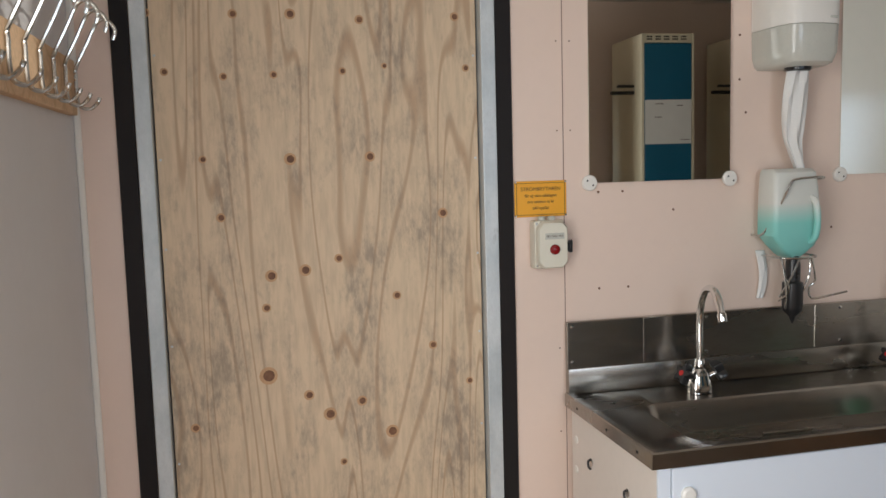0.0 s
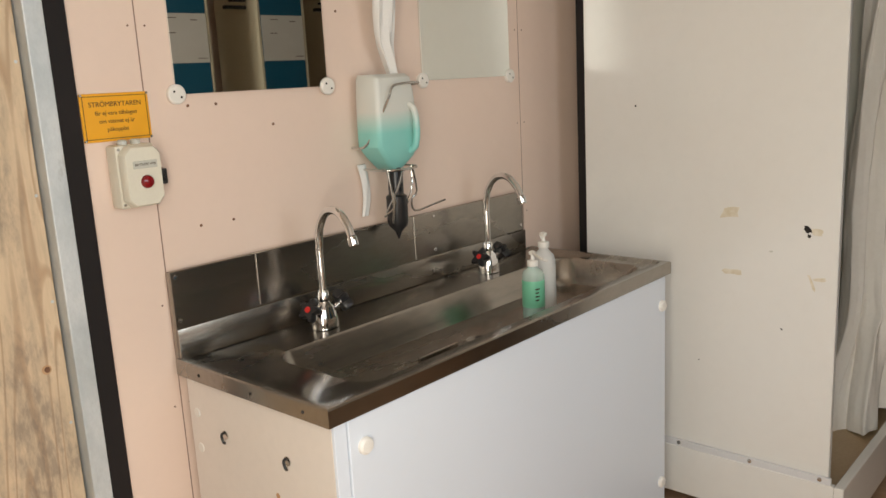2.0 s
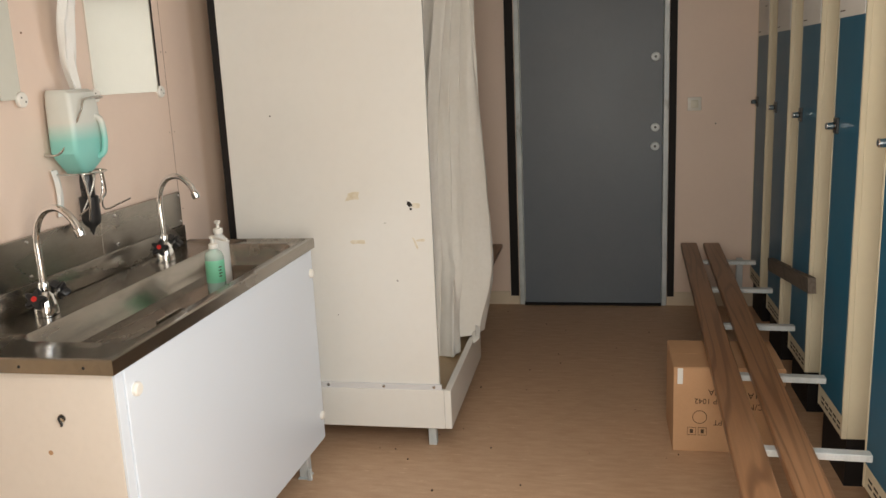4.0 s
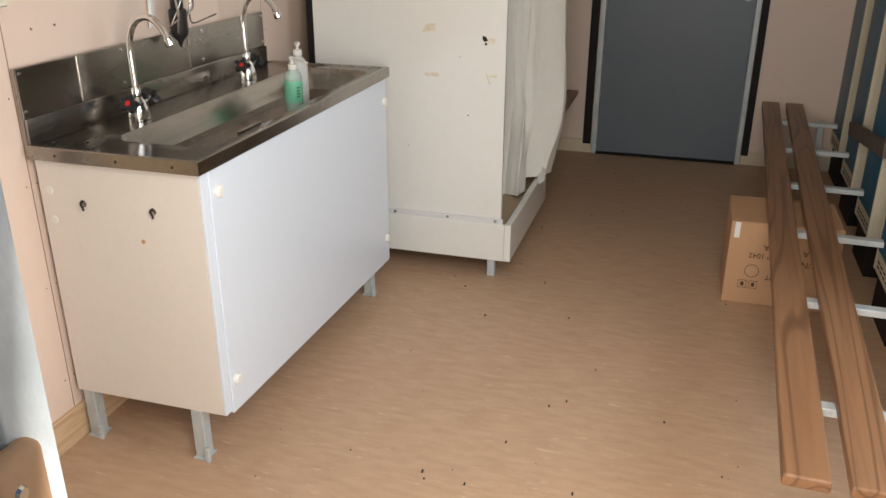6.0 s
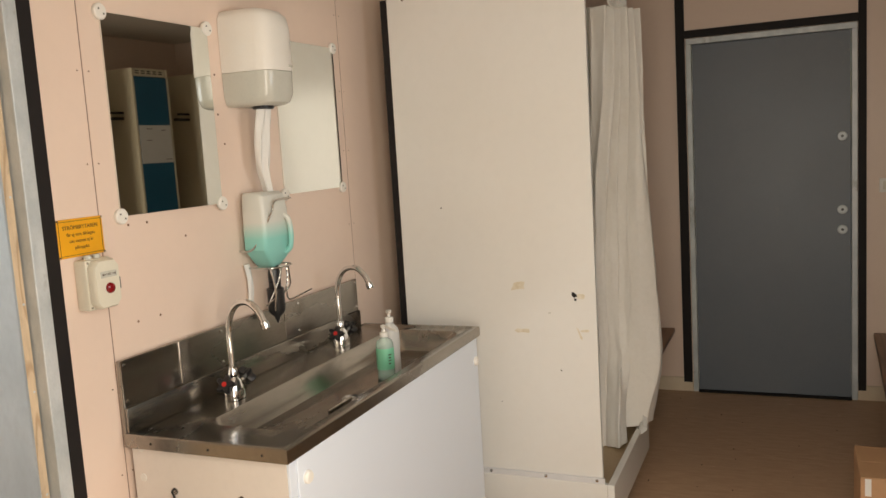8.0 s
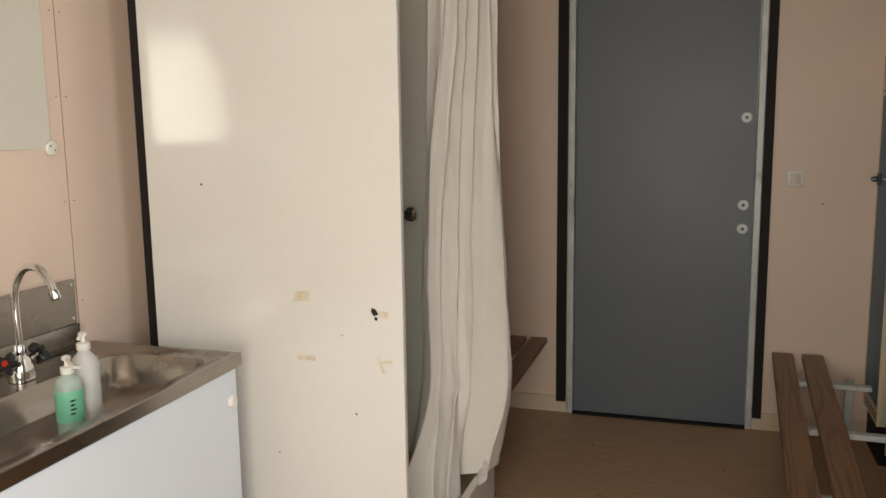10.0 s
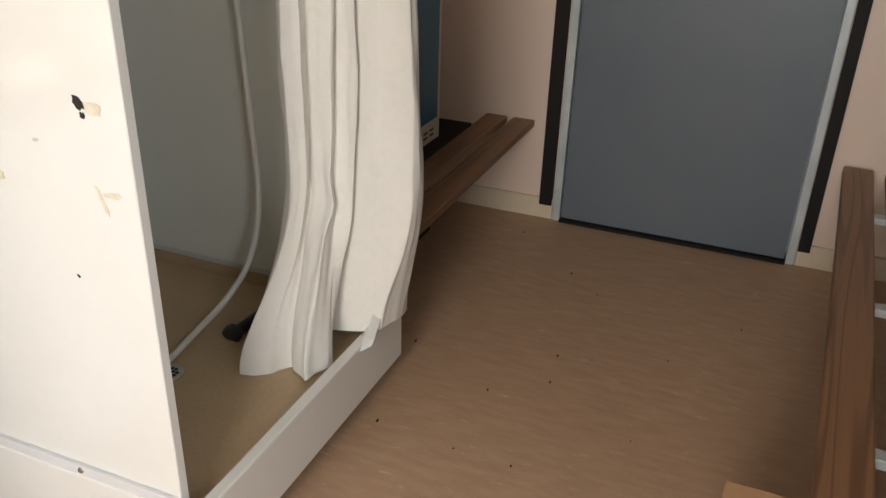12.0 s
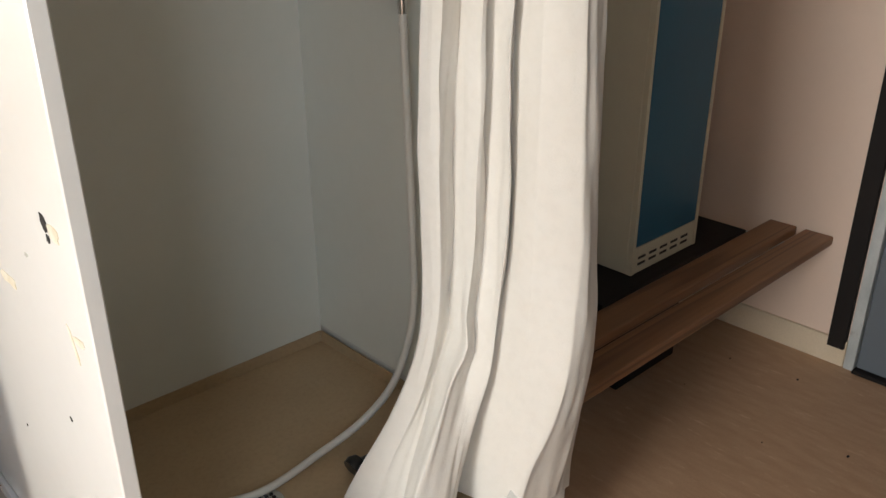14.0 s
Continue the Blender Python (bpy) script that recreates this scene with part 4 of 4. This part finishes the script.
def patch(y, z, w, h, lean, material, name, parent):
    """Torn flake stuck on the white panel."""
    n = 12
    pts = []
    for k in range(n):
        a = 2 * math.pi * k / n
        s = rr.uniform(0.65, 1.15)
        pts.append((w * s * math.copysign(abs(math.cos(a)) ** 0.6, math.cos(a)), h * s * math.copysign(abs(math.sin(a)) ** 0.6, math.sin(a))))
    loops = [[Vector((GX0 - d, y + p + lean * q, z + q)) for p, q in pts] for d in (0.0, 0.0012)]
    return part(name, loft(loops), material, parent)


for y, z, w, h, lean, m in ((1.507, 1.024, 0.030, 0.018, -0.5, GLUE), (1.500, 0.845, 0.030, 0.009, 0.2, GLUE), (1.272, 0.838, 0.004, 0.024, 0.4, GLUE), (1.250, 0.850, 0.018, 0.006, 0, GLUE),
                            (1.262, 0.984, 0.016, 0.009, 0.3, GLUE), (1.288, 0.990, 0.010, 0.011, 0.2, DIRT), (1.283, 0.972, 0.005, 0.005, 0, DIRT), (1.387, 0.918, 0.006, 0.003, 0, GREY_SHELL),
                            (1.816, 1.338, 0.003, 0.003, 0, DIRT), (1.35, 0.69, 0.003, 0.003, 0.5, DIRT), (1.60, 0.55, 0.002, 0.002, 0, DIRT)):
    patch(y, z, w, h, lean, m, "tape_mark" if m is GLUE else "chip", pan)
for y in (1.35, 1.62, 1.93):
    part("screw", lathe([(0.006, 0), (0.005, 0.002)], (GX0, y, 2.165), (-1, 0, 0), 10), WIRE, pan)

rod = thing("curtain_rail", "thin metal curtain rail on top of the shower cabin", "curtain rail", (GX0, GY0, 2.18))
part("rail", box(GX0 - 0.01, GY0 + 0.012, 2.181, GX1 + 0.03, GY0 + 0.030, 2.199, 0.002, 1), GALV, rod)
cur = thing("shower_curtain", "off-white fabric shower curtain bunched over the tray edge", "shower curtain", (2.85, GY0, 0.2))
NU, NV = 220, 90
# folds of the gathered cloth in plan, from the inner end to the outer: half-way down, and at the hem
FOLD_MID = ((2.935, 1.370), (2.890, 1.375), (2.835, 1.335), (2.842, 1.298), (2.895, 1.305), (2.885, 1.240), (2.912, 1.262), (2.905, 1.198),
            (2.938, 1.222), (2.925, 1.150), (2.962, 1.092), (3.015, 1.108), (3.030, 1.160))
FOLD_LOW = ((2.845, 1.400), (2.765, 1.400), (2.657, 1.392), (2.695, 1.338), (2.745, 1.300), (2.692, 1.232), (2.765, 1.208), (2.810, 1.232),
            (2.862, 1.300), (2.880, 1.190), (2.900, 1.150), (2.985, 1.138), (3.040, 1.148))


def along_folds(pts, u):
    """Rounded run through the folds."""
    f = u * (len(pts) - 1)
    i = min(int(f), len(pts) - 2)
    t = f - i
    q = [Vector((*pts[min(max(i + k, 0), len(pts) - 1)], 0)) for k in (-1, 0, 1, 2)]
    c = q[1] + 0.5 * t * ((q[2] - q[0]) + t * (2 * q[0] - 5 * q[1] + 4 * q[2] - q[3] + t * (3 * (q[1] - q[2]) + q[3] - q[0])))
    return c.lerp(q[1].lerp(q[2], t), 0.62)


def ease(a, b, x):
    x = min(1.0, max(0.0, (x - a) / (b - a)))
    return x * x * (3 - 2 * x)


def curtain_point(u, v):
    """u across the gathered cloth, v from the rings down to the hem."""
    low = ease(0.55, 1.0, v)
    z0 = 0.206 + 0.046 * ease(0.62, 0.70, u)
    z = 2.140 - v * (2.140 - z0)
    w = math.sin(2 * math.pi * 6 * u + 0.6)
    top_ = Vector((2.800 + 0.235 * u + 0.024 * w, 1.290 - 0.140 * u + 0.034 * w, 0))
    p = top_.lerp(along_folds(FOLD_MID, u), ease(0.0, 0.62, v))
    p = p.lerp(along_folds(FOLD_LOW, u), low ** (2.7 + 2.3 * (1 - ease(0.18, 0.38, u))))
    p.y -= 0.044 * math.exp(-((v - 0.87) / 0.12) ** 2) * ease(0.70, 0.84, u)
    p += Vector((0.5, -0.85, 0)) * (0.012 * noise.noise(Vector((8 * u, 3.0 * v, 0.3))) + 0.010 * v * noise.noise(Vector((16 * u, 7 * v, 2.3))) + 0.005 * noise.noise(Vector((38 * u, 16 * v, 5.3))))
    crease = math.exp(-((v - 0.80 - 0.12 * (u - 0.4)) / 0.020) ** 2) * math.exp(-((u - 0.42) / 0.10) ** 2)
    p += Vector((0.6, -0.7, 0)) * 0.016 * crease
    return Vector((p.x, p.y, z + 0.010 * low * math.sin(17 * u)))


def sheet(rows, thick):
    """Thin cloth with two sides from a grid of points."""
    bm = bmesh.new()
    front_ = [[bm.verts.new(p) for p in r] for r in rows]
    m, n = len(rows), len(rows[0])
    back_ = []
    for j in range(m):
        line = []
        for i in range(n):
            du = rows[j][min(i + 1, n - 1)] - rows[j][max(i - 1, 0)]
            dv = rows[min(j + 1, m - 1)][i] - rows[max(j - 1, 0)][i]
            line.append(bm.verts.new(rows[j][i] + du.cross(dv).normalized() * thick))
        back_.append(line)
    for j in range(m - 1):
        for i in range(n - 1):
            bm.faces.new((front_[j][i], front_[j][i + 1], front_[j + 1][i + 1], front_[j + 1][i]))
            bm.faces.new((back_[j][i], back_[j + 1][i], back_[j + 1][i + 1], back_[j][i + 1]))
    edge = [(j, 0) for j in range(m)] + [(m - 1, i) for i in range(1, n)] + [(j, n - 1) for j in range(m - 2, -1, -1)] + [(0, i) for i in range(n - 2, 0, -1)]
    for (j, i), (l, k) in zip(edge, edge[1:] + edge[:1]):
        bm.faces.new((front_[j][i], front_[l][k], back_[l][k], back_[j][i]))
    return bm


part("cloth", sheet([[curtain_point(i / NU, j / NV) for i in range(NU + 1)] for j in range(NV + 1)], 0.0016), CLOTH, cur, "", True)
for k in range(7):
    x = 2.80 + 0.034 * k
    y = GY0 + 0.021
    part("ring", tube([(x, y + 0.021 * math.cos(a), 2.165 + 0.036 * math.sin(a)) for a in (2 * math.pi * i / 14 for i in range(15))], 0.003, 6), WHITE_PL, cur, "white plastic ring", True)
hem = [[Vector((2.865 + 0.030 * s + 0.012 * math.sin(3 * t_), GY0 - 0.040 - 0.018 * math.sin(2.2 * t_) + 0.004 * s, 0.292 - 0.022 * t_ + 0.018 * s)) for s in (-1, -0.5, 0, 0.5, 1)] for t_ in (0, 0.5, 1, 1.5, 2.0, 2.4)]
bm = sheet(hem, 0.002)
part("turned_hem", bm, PAPER, cur, "stiff folded hem lying over the tray edge", True)

mix = thing("shower_mixer", "chrome shower mixer with dark handles", "shower mixer", (GX1, 1.55, 1.12))
part("body", tube([(GX1 - 0.055, 1.475, 1.172), (GX1 - 0.055, 1.66, 1.172)], 0.016, 14), CHROME, mix, "", True)
for y in (1.50, 1.635):
    part("pipe", tube([(GX1, y, 1.172), (GX1 - 0.055, y, 1.172)], 0.013, 12), CHROME, mix, "", True)
for y, s in ((1.475, -1), (1.66, 1)):
    k = part("handle", star((GX1 - 0.055, y, 1.172), (0, s, 0), 0.027, 0.030), BLACK_PL, mix, "dark star-shaped handle", True)
    part("cap", lathe([(0.020, 0.030), (0.020, 0.042), (0.0, 0.044)], (GX1 - 0.055, y, 1.172), (0, s, 0), 16), CHROME, k, "", True)
part("outlet", lathe([(0.010, 0), (0.010, 0.03), (0.008, 0.05)], (GX1 - 0.055, 1.57, 1.16), (0, 0, -1), 12), CHROME, mix, "", True)
hose = thing("shower_hose", "white shower hose curling down on the tray floor", "shower hose", (2.8, 1.55, 0.2))
part("hose", tube([(GX1 - 0.055, 1.57, 1.115), (GX1 - 0.058, 1.56, 0.95), (GX1 - 0.068, 1.54, 0.70), (GX1 - 0.083, 1.525, 0.50), (GX1 - 0.13, 1.53, 0.36), (2.87, 1.565, 0.265), (2.76, 1.585, 0.218), (2.60, 1.575, 0.209), (2.47, 1.632, 0.209), (2.39, 1.70, 0.209)], 0.0085, 10, 8), HOSE, hose, "", True)
dr = thing("floor_drain", "dark round floor drain in the shower tray", "drain", (2.597, 1.55, 0.2))
part("rim", lathe([(0.040, 0), (0.040, 0.002), (0.030, 0.003), (0.0, 0.003)], (2.597, 1.550, 0.2), seg=24), WIRE, dr, "dull steel rim")
for i in range(-2, 3):
    for j in range(-2, 3):
        if i * i + j * j < 6:
            part("hole", lathe([(0.0045, 0), (0.0045, 0.001)], (2.597 + 0.011 * i, 1.550 + 0.011 * j, 0.203), seg=8), DIRT, dr)
head = thing("hand_shower", "black plastic hand shower lying on the tray floor", "hand shower", (2.78, 1.44, 0.2))
part("grip", tube([(2.790, 1.495, 0.216), (2.845, 1.480, 0.226), (2.915, 1.462, 0.240)], 0.016, 12, 4), BLACK_PL, head, "", True)
part("rose", lathe([(0.024, -0.012), (0.026, 0), (0.020, 0.014), (0.008, 0.02)], (2.787, 1.496, 0.219), (0.9, 0, 0.3), 18), BLACK_PL, head, "", True)


# ---- benches and lockers ----
def bench_parts(b, x0, x1, ys, top, thick, legs, wall_y):
    for y0, y1 in ys:
        part("plank", box(x0, y0, top - thick, x1, y1, top, 0.005, 2), BENCH, b, "worn brown-stained plank")
    ylo, yhi = min(a for a, _ in ys), max(c for _, c in ys)
    for x in legs:
        a, c = sorted((ylo + 0.012 if wall_y < ylo else yhi - 0.012, wall_y))
        part("bracket", box(x - 0.018, min(ylo + 0.060, wall_y), top - thick - 0.022, x + 0.018, max(yhi - 0.012, wall_y), top - thick - 0.0005, 0.002, 1), GALV, b, "galvanised cross bracket")


b1 = thing("long_bench", "long bench of two worn brown planks on steel brackets", "bench", (2.45, 0.06, 0))
BT = 0.400
bench_parts(b1, 0.60, 4.285, ((0.053, 0.147), (-0.077, 0.017)), BT, 0.030, (0.95, 1.55, 2.15, 2.75, 3.35, 3.95), -0.240)
for x in (0.95, 4.1):
    part("leg", box(x - 0.02, -0.19, 0, x + 0.02, -0.155, BT - 0.0525, 0.002, 1), GALV, b1, "galvanised leg")
b1.matrix_basis = pose(2.45, 0.0875, 0, 0, 0, -2.52)

b2 = thing("wall_bench", "short bench of two brown planks before a blue locker", "bench", (3.7, 1.28, 0))
bench_parts(b2, 3.12, 4.311, ((1.182, 1.268), (1.292, 1.378)), 0.393, 0.028, (3.2, 4.22), 1.48)


def locker(x0, yf, z0, z1, s, label, group, w=0.32, d=0.44, dark_base=0.06):
    """Narrow steel locker; s is -1 where its door faces +y, 1 where it faces -y."""
    Y = lambda a: yf + s * a
    L = thing("locker", label, "locker", (x0 + w / 2, Y(d / 2), z0 - dark_base), group)
    bx = lambda xa, ya, za, xb, yb, zb_, r=0.0: box(xa, min(Y(ya), Y(yb)), za, xb, max(Y(ya), Y(yb)), zb_, r, 1)
    part("body", bx(x0, 0.016, z0, x0 + w, d, z1, 0.002), CREAM, L, "cream enamelled steel body")
    for a, b in ((x0, x0 + 0.014), (x0 + w - 0.014, x0 + w)):
        part("front_post", bx(a, 0.0, z0, b, 0.0155, z1, 0.001), CREAM, L)
    kick = part("vent_panel", bx(x0 + 0.0145, 0.002, z0, x0 + w - 0.0145, 0.0155, z0 + 0.075, 0.001), CREAM, L)
    head_ = part("vent_panel", bx(x0 + 0.0145, 0.002, z1 - 0.05, x0 + w - 0.0145, 0.0155, z1, 0.001), CREAM, L)
    for p, zz in ((kick, z0 + 0.022), (kick, z0 + 0.040), (head_, z1 - 0.034), (head_, z1 - 0.020)):
        for k in range(5):
            xa = x0 + 0.030 + k * 0.052
            part("vent_slot", bx(xa, 0.0008, zz, xa + 0.034, 0.003, zz + 0.007), VENT, p)
    dz0, dz1 = z0 + 0.078, z1 - 0.053
    dr_ = part("door", bx(x0 + 0.016, 0.0005, dz0, x0 + w - 0.016, 0.0155, dz1, 0.002), BLUE, L, "blue painted door")
    zl = z1 - 0.62
    pl = part("label_plate", bx(x0 + 0.018, -0.0015, zl, x0 + w - 0.018, 0.0012, zl + 0.25), PAPER, dr_, "white writing panel")
    for xa, za, ln in ((0.07, 0.215, 0.04), (0.19, 0.225, 0.05), (0.20, 0.15, 0.045), (0.03, 0.02, 0.055)):
        xx = x0 + xa if s > 0 else x0 + w - xa - ln
        part("print_bar", bx(xx, -0.0022, zl + za, xx + ln, -0.0012, zl + za + 0.004), INK, pl)
    lt = part("latch", bx(x0 + w - 0.082, -0.010, 1.205, x0 + w - 0.044, 0.001, 1.260, 0.002), BLACK_PL, dr_)
    part("cylinder", lathe([(0.012, 0), (0.013, 0.003), (0.013, 0.026), (0.010, 0.029), (0, 0.029)], (x0 + w - 0.063, Y(-0.010), 1.232), (0, -s, 0), 16), CHROME, lt, "chrome lock cylinder", True)
    if s < 0:
        part("side_hook", bx(x0 - 0.140, 0.10, 1.885, x0 - 0.0005, 0.13, 1.905, 0.004), BLACK_PL, L, "black coat hook")
        part("side_hook", bx(x0 - 0.100, 0.10, 1.925, x0 - 0.0005, 0.13, 1.940, 0.003), BLACK_PL, L, "black coat hook")
    part("base", bx(x0 + 0.012, 0.02, z0 - dark_base, x0 + w - 0.012, d - 0.02, z0 - 0.0005), BLACK, L, "black base frame")
    return L


L0 = locker(2.040, -0.235, 0.180, 2.215, -1, "cream steel locker with a closed blue door and white writing panel", "lockers behind the long bench", dark_base=0.180)
m0 = L0.matrix_basis.copy()
for k in (-1, 1, 2, 3):
    copy_thing(L0, Matrix.Translation((0.645 * k, -0.026 * k, 0)) @ m0)
L9 = locker(3.690, 1.455, 0.375, 2.215, 1, "cream steel locker with a closed blue door behind a short bench", "", dark_base=0.375)
part("base_plate", box(3.50, 1.405, 0.345, 4.22, 1.62, 0.3735, 0.003, 1), BLACK, L9, "black base plate")
bar = thing("locker_bar", "grey worn wooden bar fixed across the locker fronts", "bar", (3.51, -0.25, 0.45))
BAR = ((3.510, -0.290, 0.451), (2.560, -0.258, 0.588))
part("bar", loft([[Vector((x + dz * 0.3, y + dy, z + dz)) for dy, dz in ((0, -0.03), (0.030, -0.03), (0.030, 0.03), (0, 0.03))] for x, y, z in BAR]), OLDWOOD, bar)

# ---- cardboard box under the bench ----
cb = thing("cardboard_box", "closed brown cardboard box upside down under the bench", "cardboard box", (2.42, 0.11, 0))
body = part("body", box(2.277, -0.10, 0.0, 2.595, 0.304, 0.338, 0.003, 2), CARD, cb)
part("flap", box(2.277, -0.098, 0.3385, 2.432, 0.302, 0.3425, 0.001, 1), CARD, cb)
part("flap", box(2.434, -0.098, 0.3385, 2.595, 0.302, 0.3425, 0.001, 1), CARD, cb)
part("tape", box(2.2745, 0.270, 0.275, 2.2765, 0.290, 0.338), PAPER, cb, "torn clear tape")
for txt, y, z, s in (("NA", 0.168, 0.245, 0.034), ("UP 1042", 0.190, 0.208, 0.030), ("PT", 0.155, 0.122, 0.030), ("C/N", 0.02, 0.19, 0.034), ("1A", 0.03, 0.235, 0.034)):
    lettering("lettering", txt, s, pose(2.2755, y - 0.016, z, 90, 180, -90), INK, body)
part("print_ring", tube([(2.2762, 0.206 + 0.026 * math.cos(a), 0.142 + 0.026 * math.sin(a)) for a in (2 * math.pi * i / 20 for i in range(21))], 0.0012, 5), INK, body)
for y in (0.179, 0.219):
    for a in ((y, 0.068, y + 0.032, 0.0695), (y, 0.0985, y + 0.032, 0.100), (y, 0.0695, y + 0.0015, 0.0985), (y + 0.0305, 0.0695, y + 0.032, 0.0985)):
        part("print_frame", box(2.2756, a[0], a[1], 2.2766, a[2], a[3]), INK, body)
    part("print_bar", box(2.2756, y + 0.010, 0.076, 2.2766, y + 0.022, 0.092), INK, body)

# ---- crumbs of dirt on the floor ----
rr = random.Random(11)
bm = bmesh.new()
for k in range(70):
    x, y = rr.uniform(0.6, 4.2), rr.uniform(0.25, 1.6)
    if x < 2.1 and y > 1.6:
        continue
    s = rr.uniform(0.0015, 0.005)
    box(x, y, 0.0, x + s * rr.uniform(0.6, 2.5), y + s, s * 0.7, 0, 1, bm)
tagged(new("floor_dirt", mesh_of("floor_dirt", bm, DIRT)), "scattered crumbs of dirt on the vinyl floor", "dirt", kind="stuff")
